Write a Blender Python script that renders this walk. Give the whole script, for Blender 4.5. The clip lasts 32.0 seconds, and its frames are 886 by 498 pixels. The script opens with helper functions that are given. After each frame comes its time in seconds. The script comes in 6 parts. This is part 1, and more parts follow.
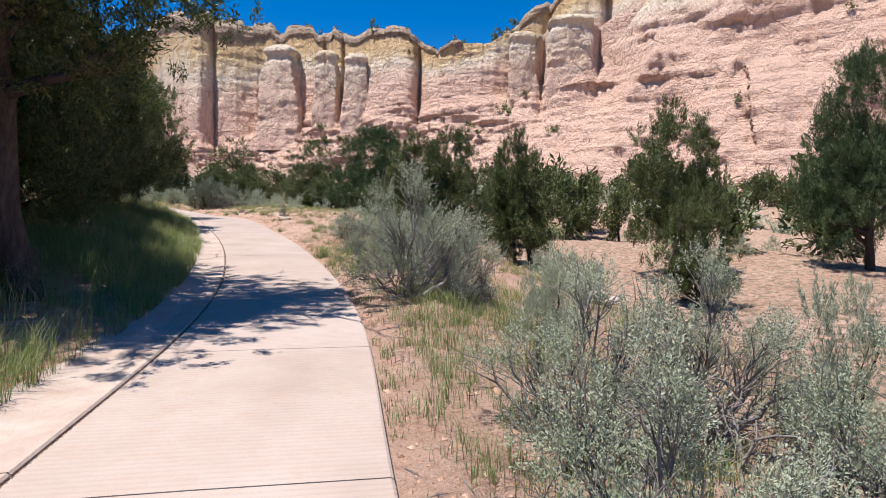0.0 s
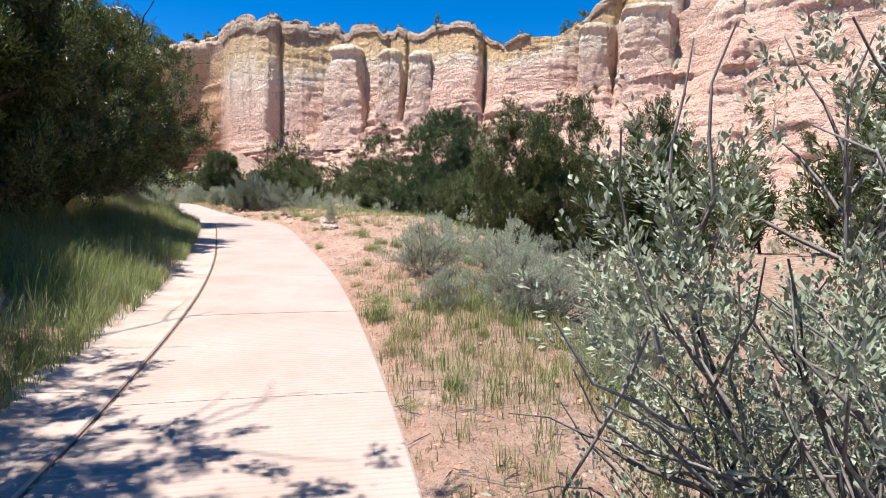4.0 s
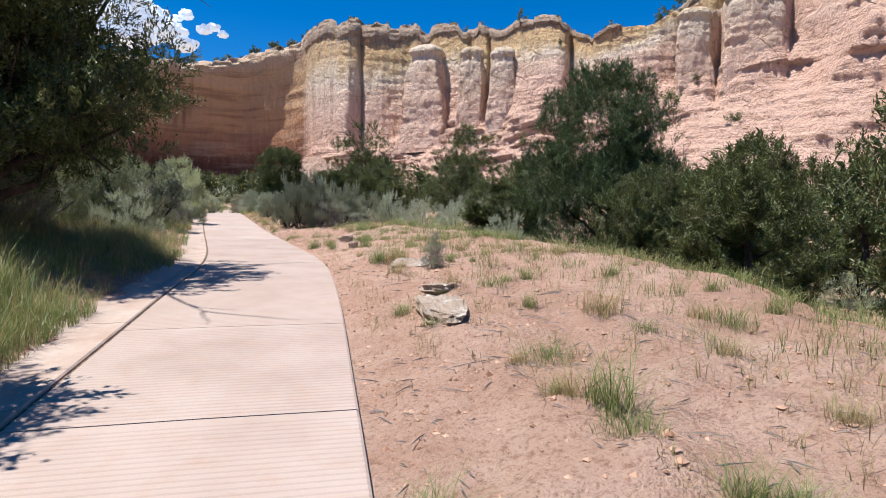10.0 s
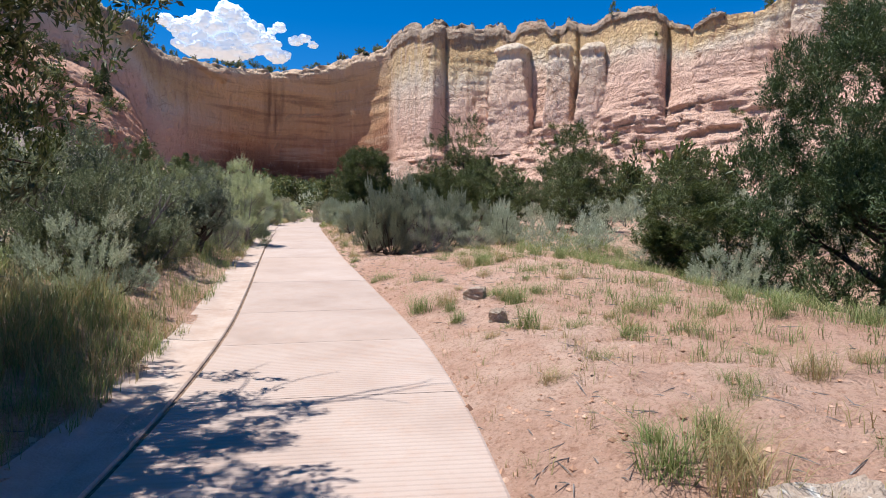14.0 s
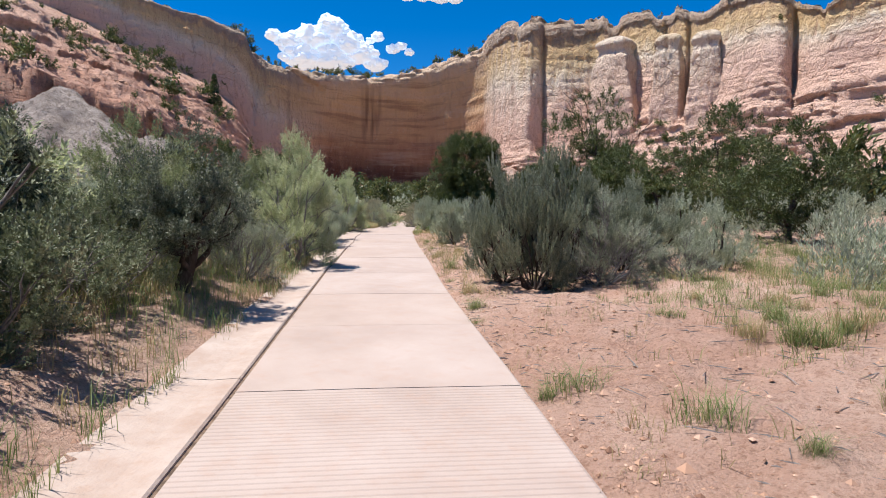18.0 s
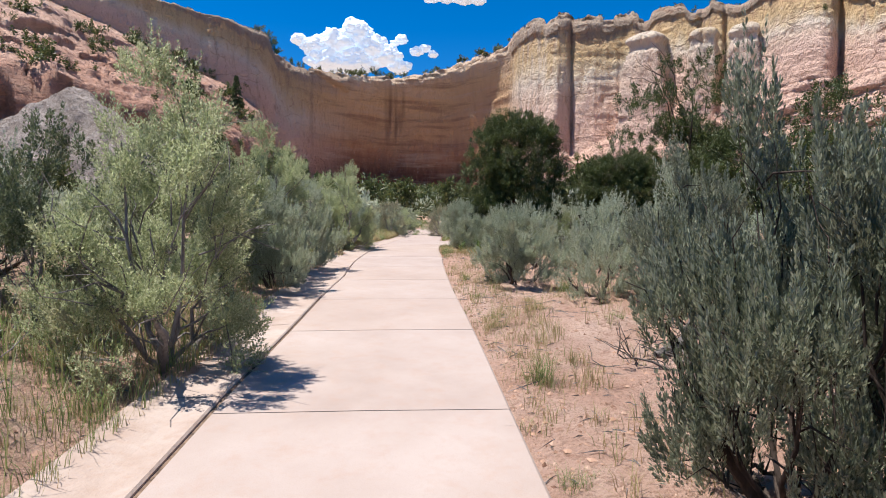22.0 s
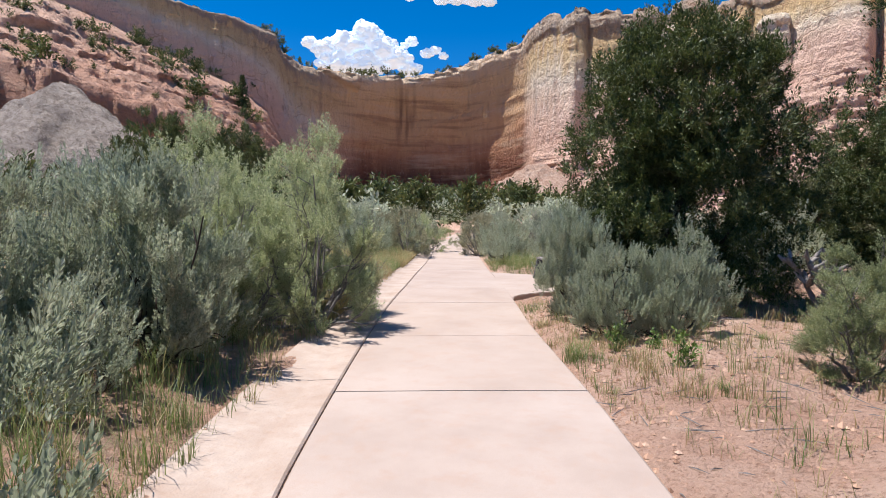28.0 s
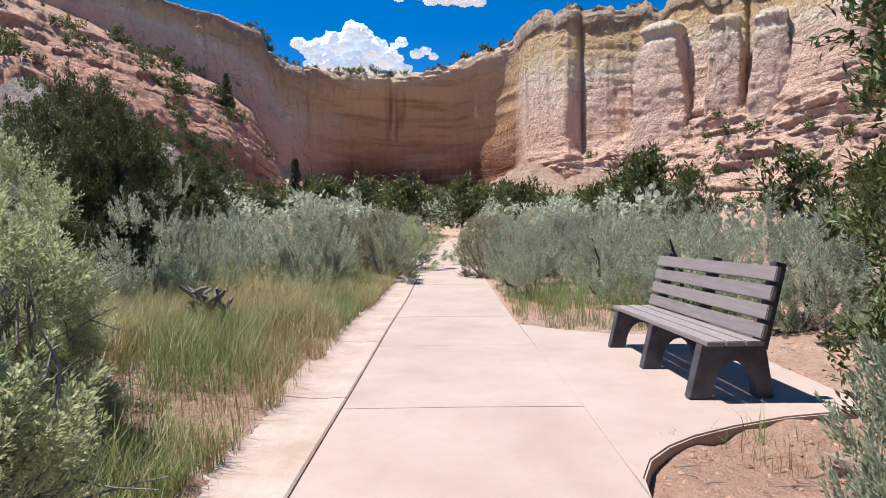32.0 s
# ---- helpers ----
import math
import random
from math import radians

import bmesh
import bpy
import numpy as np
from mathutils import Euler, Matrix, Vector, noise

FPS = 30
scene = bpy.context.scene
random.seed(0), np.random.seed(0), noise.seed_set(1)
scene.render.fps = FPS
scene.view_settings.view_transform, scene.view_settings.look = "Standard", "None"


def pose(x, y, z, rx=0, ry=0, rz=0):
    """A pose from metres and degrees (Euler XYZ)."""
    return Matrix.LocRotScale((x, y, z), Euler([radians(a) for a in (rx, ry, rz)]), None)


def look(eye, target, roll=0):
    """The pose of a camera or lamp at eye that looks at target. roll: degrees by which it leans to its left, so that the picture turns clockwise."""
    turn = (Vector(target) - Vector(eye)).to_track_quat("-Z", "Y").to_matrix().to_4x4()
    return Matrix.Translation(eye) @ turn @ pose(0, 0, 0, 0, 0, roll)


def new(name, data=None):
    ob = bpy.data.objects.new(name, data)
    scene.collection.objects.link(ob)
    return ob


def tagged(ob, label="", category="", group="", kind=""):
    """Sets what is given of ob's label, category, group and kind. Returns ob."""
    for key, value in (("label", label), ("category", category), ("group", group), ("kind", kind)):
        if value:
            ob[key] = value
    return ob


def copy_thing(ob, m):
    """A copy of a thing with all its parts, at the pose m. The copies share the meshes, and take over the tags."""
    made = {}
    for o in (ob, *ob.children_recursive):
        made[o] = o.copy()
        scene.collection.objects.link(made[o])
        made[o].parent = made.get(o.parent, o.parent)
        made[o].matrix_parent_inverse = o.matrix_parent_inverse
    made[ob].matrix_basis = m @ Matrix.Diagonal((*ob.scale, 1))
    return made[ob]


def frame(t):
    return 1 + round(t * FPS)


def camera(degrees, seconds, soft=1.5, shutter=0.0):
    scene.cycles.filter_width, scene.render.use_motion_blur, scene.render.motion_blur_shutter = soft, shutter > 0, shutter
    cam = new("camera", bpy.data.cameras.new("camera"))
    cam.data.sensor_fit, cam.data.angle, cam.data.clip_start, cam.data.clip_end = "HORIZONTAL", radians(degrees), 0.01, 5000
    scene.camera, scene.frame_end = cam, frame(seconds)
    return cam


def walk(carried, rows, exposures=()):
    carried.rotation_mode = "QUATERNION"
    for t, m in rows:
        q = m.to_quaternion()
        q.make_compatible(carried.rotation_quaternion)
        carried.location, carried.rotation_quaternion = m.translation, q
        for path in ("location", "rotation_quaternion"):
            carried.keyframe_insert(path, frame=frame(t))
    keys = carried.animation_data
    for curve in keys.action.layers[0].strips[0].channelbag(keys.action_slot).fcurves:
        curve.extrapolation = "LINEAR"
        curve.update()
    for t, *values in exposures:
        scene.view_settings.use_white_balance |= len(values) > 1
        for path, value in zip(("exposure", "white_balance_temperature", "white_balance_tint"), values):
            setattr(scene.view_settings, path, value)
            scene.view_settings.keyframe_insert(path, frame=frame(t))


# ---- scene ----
# Camera and walk: seconds, eye, yaw to the left, pitch, roll
cam = camera(73.5, 32.0, 1.0)
PATH = [
    (0, (-0.000, 0.000, 1.550), 0.00, -2.57, 0.26),
    (0.5, (-0.176, 0.804, 1.591), 0.71, -2.56, 0.43),
    (1, (-0.357, 1.594, 1.629), 1.31, -2.59, 0.48),
    (1.5, (-0.495, 2.373, 1.660), 1.85, -2.63, 0.36),
    (2, (-0.586, 3.149, 1.698), 2.43, -2.65, 0.24),
    (2.5, (-0.672, 3.938, 1.737), 3.27, -2.67, 0.17),
    (3, (-0.788, 4.750, 1.768), 4.20, -2.69, 0.30),
    (3.5, (-0.988, 5.605, 1.799), 4.97, -2.69, 0.45),
    (5.5, (-2.095, 9.145, 1.907), 8.86, -2.55, 0.12),
    (6, (-2.397, 9.971, 1.937), 9.32, -2.54, 0.12),
    (6.5, (-2.681, 10.734, 1.971), 9.72, -2.52, 0.15),
    (7, (-2.922, 11.487, 2.023), 10.14, -2.52, 0.11),
    (7.5, (-3.135, 12.229, 2.096), 10.51, -2.47, 0.03),
    (8, (-3.341, 12.980, 2.167), 10.87, -2.47, -0.00),
    (8.5, (-3.568, 13.764, 2.219), 11.34, -2.46, -0.02),
    (9, (-3.825, 14.580, 2.256), 11.82, -2.43, -0.02),
    (9.5, (-4.125, 15.412, 2.313), 12.34, -2.44, 0.04),
    (10, (-4.477, 16.231, 2.397), 13.44, -2.44, 0.21),
    (10.5, (-4.862, 17.016, 2.473), 15.19, -2.42, 0.35),
    (11, (-5.251, 17.755, 2.521), 16.51, -2.38, 0.39),
    (11.5, (-5.626, 18.478, 2.549), 17.55, -2.33, 0.27),
    (12, (-5.998, 19.221, 2.600), 18.32, -2.30, 0.25),
    (12.5, (-6.365, 19.970, 2.675), 18.97, -2.26, 0.13),
    (13, (-6.719, 20.663, 2.750), 19.52, -2.25, 0.06),
    (13.5, (-7.071, 21.225, 2.826), 20.29, -2.26, 0.22),
    (14, (-7.421, 21.699, 2.917), 21.33, -2.20, 0.17),
    (14.5, (-7.768, 22.258, 2.984), 22.53, -2.15, 0.09),
    (16.5, (-9.273, 24.933, 3.017), 26.30, -2.06, 0.09),
    (17, (-9.797, 25.684, 2.999), 27.71, -2.02, 0.08),
    (17.5, (-10.403, 26.488, 2.996), 29.10, -1.97, 0.14),
    (18, (-10.953, 27.232, 3.030), 30.33, -1.91, 0.15),
    (18.5, (-11.466, 27.902, 3.068), 31.44, -1.87, 0.25),
    (19, (-11.956, 28.557, 3.089), 32.13, -1.82, 0.21),
    (19.5, (-12.417, 29.225, 3.121), 32.48, -1.80, 0.20),
    (20, (-12.830, 29.892, 3.170), 32.60, -1.77, 0.19),
    (20.5, (-13.220, 30.545, 3.236), 32.70, -1.75, 0.03),
    (21, (-13.636, 31.195, 3.323), 32.64, -1.74, 0.00),
    (21.5, (-14.086, 31.867, 3.389), 32.63, -1.74, 0.00),
    (22, (-14.533, 32.561, 3.420), 32.65, -1.73, 0.00),
    (22.5, (-14.972, 33.264, 3.431), 32.80, -1.70, 0.04),
    (23, (-15.435, 33.941, 3.458), 33.02, -1.68, 0.18),
    (23.5, (-15.929, 34.587, 3.509), 33.41, -1.66, 0.33),
    (24, (-16.428, 35.238, 3.553), 33.73, -1.65, 0.39),
    (24.5, (-16.919, 35.897, 3.597), 34.08, -1.61, 0.41),
    (25, (-17.402, 36.538, 3.651), 34.39, -1.61, 0.37),
    (25.5, (-17.885, 37.108, 3.709), 34.55, -1.61, 0.32),
    (27.5, (-19.846, 39.211, 3.939), 34.03, -1.52, -0.09),
    (28, (-20.363, 39.823, 3.972), 33.70, -1.54, -0.20),
    (28.5, (-20.882, 40.496, 3.997), 33.59, -1.57, -0.22),
    (29, (-21.364, 41.139, 4.038), 33.59, -1.60, -0.16),
    (29.5, (-21.806, 41.785, 4.075), 33.59, -1.60, -0.17),
    (30, (-22.215, 42.461, 4.093), 33.68, -1.59, -0.27),
    (30.5, (-22.614, 43.143, 4.104), 33.75, -1.60, -0.42),
    (31, (-23.010, 43.796, 4.136), 33.53, -1.57, -0.53),
    (31.5, (-23.393, 44.390, 4.200), 33.15, -1.54, -0.68),
    (32, (-23.758, 44.922, 4.285), 32.90, -1.47, -0.72),
]


def aim(eye, yaw, pitch):
    a, b = radians(yaw), radians(pitch)
    return (eye[0] - 2 * math.sin(a) * math.cos(b), eye[1] + 2 * math.cos(a) * math.cos(b), eye[2] + 2 * math.sin(b))


walk(cam, [(t, look(eye, aim(eye, yaw, pitch), roll)) for t, eye, yaw, pitch, roll in PATH], [(0.0, 0.66), (1.0, 0.68), (2.0, 0.8), (3.0, 1.02), (3.5, 1.0), (5.5, 0.74), (7.5, 0.64), (9.0, 0.62), (32.0, 0.64)])

# World, sun, exposure
SUN_ELEVATION, SUN_AZIMUTH = 71.5, -116.0
world = bpy.data.worlds.new("sky")
scene.world = world
world.use_nodes = True
wn = world.node_tree.nodes
sky = wn.new("ShaderNodeTexSky")
sky.sky_type, sky.sun_disc = "NISHITA", False
sky.sun_elevation, sky.sun_rotation = radians(SUN_ELEVATION), radians(SUN_AZIMUTH)
sky.altitude, sky.air_density, sky.dust_density, sky.ozone_density = 2000, 1.0, 0.1, 4.0
deep = wn.new("ShaderNodeHueSaturation")
deep.inputs["Hue"].default_value, deep.inputs["Saturation"].default_value = 0.504, 1.42
world.node_tree.links.new(sky.outputs["Color"], deep.inputs["Color"])
world.node_tree.links.new(deep.outputs["Color"], wn["Background"].inputs["Color"])
wn["Background"].inputs["Strength"].default_value = 0.098
sun_data = bpy.data.lights.new("sun", "SUN")
sun_data.energy, sun_data.angle, sun_data.color = 5.0, radians(0.53), (1.0, 0.97, 0.925)
sun = new("sun", sun_data)
SUN_WAY = Vector((math.sin(radians(SUN_AZIMUTH)) * math.cos(radians(SUN_ELEVATION)), math.cos(radians(SUN_AZIMUTH)) * math.cos(radians(SUN_ELEVATION)), math.sin(radians(SUN_ELEVATION))))
sun.matrix_world = Matrix.Translation((0, 0, 60)) @ SUN_WAY.to_track_quat("Z", "Y").to_matrix().to_4x4()


# ---- materials ----
class Mat:
    """A node material in the making: a Principled shader and short ways to add nodes."""

    def __init__(self, name, rough=0.8, spec=0.3):
        self.m = bpy.data.materials.new(name)
        self.m.use_nodes = True
        self.t = self.m.node_tree
        self.b = self.t.nodes["Principled BSDF"]
        self.b.inputs["Roughness"].default_value = rough
        self.b.inputs["Specular IOR Level"].default_value = spec

    def node(self, kind, **values):
        n = self.t.nodes.new("ShaderNode" + kind)
        for key, v in values.items():
            self.put(n.inputs[key.replace("_", " ")], v)
        return n

    def put(self, socket, v):
        if hasattr(v, "is_output"):
            self.t.links.new(v, socket)
        else:
            socket.default_value = v

    def where(self, kind="Object", scale=(1, 1, 1)):
        mp = self.node("Mapping", Scale=scale)
        if kind == "Position":
            self.t.links.new(self.node("NewGeometry").outputs["Position"], mp.inputs["Vector"])
        else:
            self.t.links.new(self.node("TexCoord").outputs[kind], mp.inputs["Vector"])
        return mp.outputs[0]

    def noise(self, vec, scale, detail=4.0, rough=0.55):
        return self.node("TexNoise", Vector=vec, Scale=scale, Detail=detail, Roughness=rough).outputs["Fac"]

    def ramp(self, fac, stops):
        n = self.node("ValToRGB", Fac=fac)
        e = n.color_ramp.elements
        while len(e) < len(stops):
            e.new(0.5)
        for el, (p, c) in zip(e, stops):
            el.position, el.color = p, (*c, 1) if len(c) == 3 else c
        return n.outputs["Color"]

    def mix(self, fac, a, b, how="MIX"):
        n = self.t.nodes.new("ShaderNodeMix")
        n.data_type, n.blend_type = "RGBA", how
        self.put(n.inputs[0], fac)
        self.put(n.inputs[6], a if hasattr(a, "is_output") else (*a, 1))
        self.put(n.inputs[7], b if hasattr(b, "is_output") else (*b, 1))
        return n.outputs[2]

    def maths(self, op, a, b=0.0):
        n = self.t.nodes.new("ShaderNodeMath")
        n.operation = op
        self.put(n.inputs[0], a)
        self.put(n.inputs[1], b)
        return n.outputs[0]

    def attribute(self, name):
        n = self.node("Attribute")
        n.attribute_name = name
        return n.outputs["Fac"]

    def colour(self, v):
        self.put(self.b.inputs["Base Color"], v if hasattr(v, "is_output") else (*v, 1))
        return self

    def bump(self, height, strength=0.4, distance=0.02):
        n = self.node("Bump", Strength=strength, Distance=distance, Height=height)
        self.t.links.new(n.outputs[0], self.b.inputs["Normal"])
        return self


def ground_material():
    k = Mat("sandy_ground", 0.95, 0.1)
    p = k.where("Position")
    big, mid, fine = k.noise(p, 0.35, 3), k.noise(p, 2.2, 5, 0.6), k.noise(p, 38, 4, 0.7)
    c = k.ramp(big, [(0.3, (0.50, 0.305, 0.225)), (0.5, (0.57, 0.375, 0.29)), (0.72, (0.63, 0.45, 0.36))])
    c = k.mix(k.ramp(mid, [(0.35, (0.6,) * 3), (0.6, (0.0,) * 3)]), c, (0.46, 0.262, 0.185))
    c = k.mix(k.ramp(k.noise(p, 6.5, 6, 0.72), [(0.56, (0.0,) * 3), (0.7, (0.55,) * 3)]), c, (0.68, 0.50, 0.40))
    c = k.mix(k.ramp(fine, [(0.36, (0.6,) * 3), (0.48, (0.0,) * 3)]), c, (0.26, 0.15, 0.10))
    c = k.mix(k.ramp(k.noise(p, 95, 2), [(0.60, (0.0,) * 3), (0.70, (0.65,) * 3)]), c, (0.58, 0.44, 0.35))
    c = k.mix(k.ramp(k.noise(p, 13, 6, 0.8), [(0.53, (0.0,) * 3), (0.62, (0.6,) * 3)]), c, (0.30, 0.155, 0.10))
    g = k.attribute("litter")
    patch = k.maths("MULTIPLY", g, k.ramp(k.noise(p, 5.0, 5, 0.7), [(0.42, (0,) * 3), (0.6, (1,) * 3)]))
    c = k.mix(patch, c, k.ramp(k.noise(p, 60, 3), [(0.35, (0.10, 0.075, 0.05)), (0.65, (0.27, 0.22, 0.14))]))
    k.colour(c)
    h = k.maths("ADD", k.maths("MULTIPLY", mid, 2.0), k.maths("ADD", k.maths("MULTIPLY", fine, 1.2), k.maths("MULTIPLY", k.noise(p, 9, 4, 0.7), 1.5)))
    return k.bump(k.maths("ADD", h, k.maths("MULTIPLY", k.noise(p, 17, 6, 0.78), 1.8)), 0.85, 0.045).m


def gravel_material():
    k = Mat("gravel_stones", 0.92, 0.15)
    c = k.ramp(k.node("NewGeometry").outputs["Random Per Island"], [(0.0, (0.20, 0.11, 0.075)), (0.35, (0.42, 0.25, 0.17)), (0.8, (0.47, 0.295, 0.21)), (1.0, (0.54, 0.37, 0.28))])
    k.colour(c)
    return k.bump(k.noise(k.where("Position"), 160, 3), 0.4, 0.004).m


def concrete_material():
    k = Mat("pink_concrete", 0.85, 0.2)
    p = k.where("Position")
    info = k.node("ObjectInfo").outputs["Random"]
    c = k.ramp(k.noise(p, 1.1, 5, 0.6), [(0.3, (0.345, 0.267, 0.23)), (0.5, (0.40, 0.318, 0.277)), (0.7, (0.435, 0.355, 0.315))])
    c = k.mix(k.ramp(k.noise(p, 6.0, 5, 0.7), [(0.5, (0,) * 3), (0.8, (0.5,) * 3)]), c, (0.385, 0.245, 0.18))
    c = k.mix(k.ramp(k.noise(p, 150, 2), [(0.3, (0.35,) * 3), (0.5, (0,) * 3)]), c, (0.33, 0.25, 0.20))
    c = k.mix(k.maths("MULTIPLY", info, 0.2), c, (0.40, 0.29, 0.225))
    k.colour(c)
    return k.bump(k.maths("ADD", k.noise(p, 120, 3), k.noise(p, 14, 3)), 0.25, 0.006).m


def gutter_material():
    k = Mat("sand_dusted_concrete", 0.9, 0.15)
    p = k.where("Position")
    c = k.ramp(k.noise(p, 2.4, 5, 0.65), [(0.3, (0.36, 0.262, 0.21)), (0.55, (0.425, 0.336, 0.285)), (0.75, (0.475, 0.395, 0.345))])
    c = k.mix(k.ramp(k.noise(p, 11, 5, 0.7), [(0.52, (0,) * 3), (0.7, (0.35,) * 3)]), c, (0.35, 0.225, 0.16))
    k.colour(c)
    return k.bump(k.maths("ADD", k.noise(p, 60, 3), k.maths("MULTIPLY", k.noise(p, 8, 3), 2.0)), 0.4, 0.012).m


def dark_joint_material():
    k = Mat("joint_dirt", 0.95, 0.1)
    k.colour(k.ramp(k.noise(k.where("Position"), 18, 4), [(0.35, (0.085, 0.06, 0.045)), (0.65, (0.25, 0.17, 0.12))]))
    return k.m


def cliff_material():
    """Banded sandstone: strata is the height in the wall, hollow the share of the alcove's shaded colours."""
    k = Mat("banded_sandstone", 0.95, 0.08)
    p = k.where("Position")
    wide = k.noise(p, 0.035, 4, 0.6)
    tall = k.noise(k.where("Position", (1, 1, 0.10)), 0.30, 5, 0.65)
    flat = k.noise(k.where("Position", (0.12, 0.12, 1)), 0.42, 5, 0.65)
    s = k.maths("ADD", k.attribute("strata"), k.maths("MULTIPLY", k.maths("SUBTRACT", wide, 0.5), 0.30))
    s = k.maths("ADD", s, k.maths("MULTIPLY", k.maths("SUBTRACT", tall, 0.5), 0.22))
    wall = k.ramp(s, [(0.0, (0.68, 0.45, 0.35)), (0.20, (0.69, 0.46, 0.36)), (0.36, (0.72, 0.505, 0.40)), (0.46, (0.70, 0.515, 0.395)), (0.55, (0.73, 0.61, 0.485)), (0.63, (0.69, 0.54, 0.36)), (0.72, (0.64, 0.455, 0.25)), (0.84, (0.59, 0.405, 0.225)), (0.88, (0.36, 0.27, 0.20)), (1.0, (0.45, 0.35, 0.265))])
    # the alcove's own rock browns, darkened towards its foot for the shade there
    shaded_cave = k.ramp(s, [(0.0, (0.12, 0.052, 0.038)), (0.2, (0.22, 0.10, 0.068)), (0.36, (0.48, 0.255, 0.155)), (0.5, (0.66, 0.415, 0.245)), (0.62, (0.64, 0.41, 0.24)), (0.8, (0.72, 0.48, 0.27)), (0.95, (0.66, 0.49, 0.35))])
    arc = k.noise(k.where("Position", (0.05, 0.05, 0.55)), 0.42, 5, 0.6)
    shaded_cave = k.mix(k.ramp(arc, [(0.36, (0.55,) * 3), (0.48, (0,) * 3)]), shaded_cave, (0.27, 0.14, 0.095))
    shaded_cave = k.mix(k.ramp(arc, [(0.55, (0,) * 3), (0.66, (0.5,) * 3)]), shaded_cave, (0.68, 0.50, 0.36))
    c = k.mix(k.attribute("hollow"), wall, shaded_cave)
    streaks = k.maths("MULTIPLY", k.maths("SUBTRACT", 1.0, k.maths("MULTIPLY", k.attribute("hollow"), 0.75)), k.ramp(tall, [(0.56, (0,) * 3), (0.72, (0.5,) * 3)]))
    c = k.mix(streaks, c, (0.40, 0.24, 0.165))
    low = k.ramp(k.attribute("strata"), [(0.10, (1,) * 3), (0.34, (0.22,) * 3)])
    c = k.mix(k.maths("MULTIPLY", low, k.ramp(flat, [(0.28, (0.34,) * 3), (0.44, (0,) * 3)])), c, (0.46, 0.235, 0.155))
    c = k.mix(k.ramp(k.noise(p, 0.5, 5, 0.7), [(0.58, (0,) * 3), (0.75, (0.5,) * 3)]), c, (0.68, 0.56, 0.47))
    crack = k.noise(k.where("Position", (1, 1, 0.34)), 0.34, 6, 0.68)
    c = k.mix(k.maths("MULTIPLY", k.maths("SUBTRACT", 1.0, k.maths("MULTIPLY", k.attribute("hollow"), 0.7)), k.ramp(crack, [(0.33, (0.55,) * 3), (0.43, (0,) * 3)])), c, (0.36, 0.20, 0.135))
    fine = k.noise(k.where("Position", (1, 1, 0.035)), 0.5, 5, 0.65)
    c = k.mix(k.maths("MULTIPLY", k.attribute("drip"), k.ramp(fine, [(0.5, (0,) * 3), (0.62, (0.42,) * 3)])), c, (0.72, 0.62, 0.54))
    bent_way = k.t.nodes.new("ShaderNodeVectorMath")
    bent_way.operation = "MULTIPLY_ADD"
    k.put(bent_way.inputs[0], k.node("TexNoise", Vector=p, Scale=0.12, Detail=5.0).outputs["Color"])
    k.put(bent_way.inputs[1], (9.0, 9.0, 9.0))
    k.put(bent_way.inputs[2], p)
    joints = k.node("TexVoronoi", Vector=k.node("Mapping", Vector=bent_way.outputs[0], Scale=(0.075, 0.075, 0.13)).outputs[0], Scale=1.0)
    joints.feature = "DISTANCE_TO_EDGE"
    seam = k.maths("MULTIPLY", k.maths("SUBTRACT", 1.0, k.attribute("hollow")), k.ramp(joints.outputs["Distance"], [(0.0, (0.5,) * 3), (0.03, (0,) * 3)]))
    seam = k.maths("MULTIPLY", seam, k.ramp(k.noise(p, 0.07, 3), [(0.46, (0,) * 3), (0.6, (1,) * 3)]))
    c = k.mix(seam, c, (0.33, 0.17, 0.11))
    c = k.mix(k.maths("MULTIPLY", k.attribute("rust"), k.ramp(k.noise(k.where("Position", (0.25, 0.25, 1)), 0.5, 6, 0.7), [(0.35, (0.95,) * 3), (0.62, (0.35,) * 3)])), c, (0.50, 0.255, 0.17))
    c = k.mix(k.attribute("varnish"), c, (0.13, 0.065, 0.05))
    k.colour(c)
    h = k.maths("ADD", k.maths("MULTIPLY", k.noise(p, 0.7, 6, 0.64), 0.9), k.maths("MULTIPLY", k.maths("MULTIPLY", flat, low), 1.2))
    h = k.maths("ADD", h, k.maths("MULTIPLY", crack, 1.8))
    h = k.maths("SUBTRACT", h, k.maths("MULTIPLY", seam, 0.6))
    return k.bump(h, 1.0, 1.8).m


def talus_material(name="grey_talus", dark=(0.25, 0.20, 0.17), mid=(0.42, 0.355, 0.31), light=(0.56, 0.48, 0.43)):
    k = Mat(name, 0.95, 0.1)
    p = k.where("Position")
    c = k.ramp(k.noise(p, 0.35, 6, 0.75), [(0.3, dark), (0.5, mid), (0.7, light)])
    c = k.mix(k.ramp(k.noise(p, 1.1, 6, 0.8), [(0.5, (0,) * 3), (0.58, (0.85,) * 3)]), c, dark)
    k.colour(k.mix(k.ramp(k.noise(p, 2.6, 4, 0.8), [(0.56, (0,) * 3), (0.64, (0.8,) * 3)]), c, light))
    return k.bump(k.noise(p, 0.8, 7, 0.78), 1.0, 1.6).m


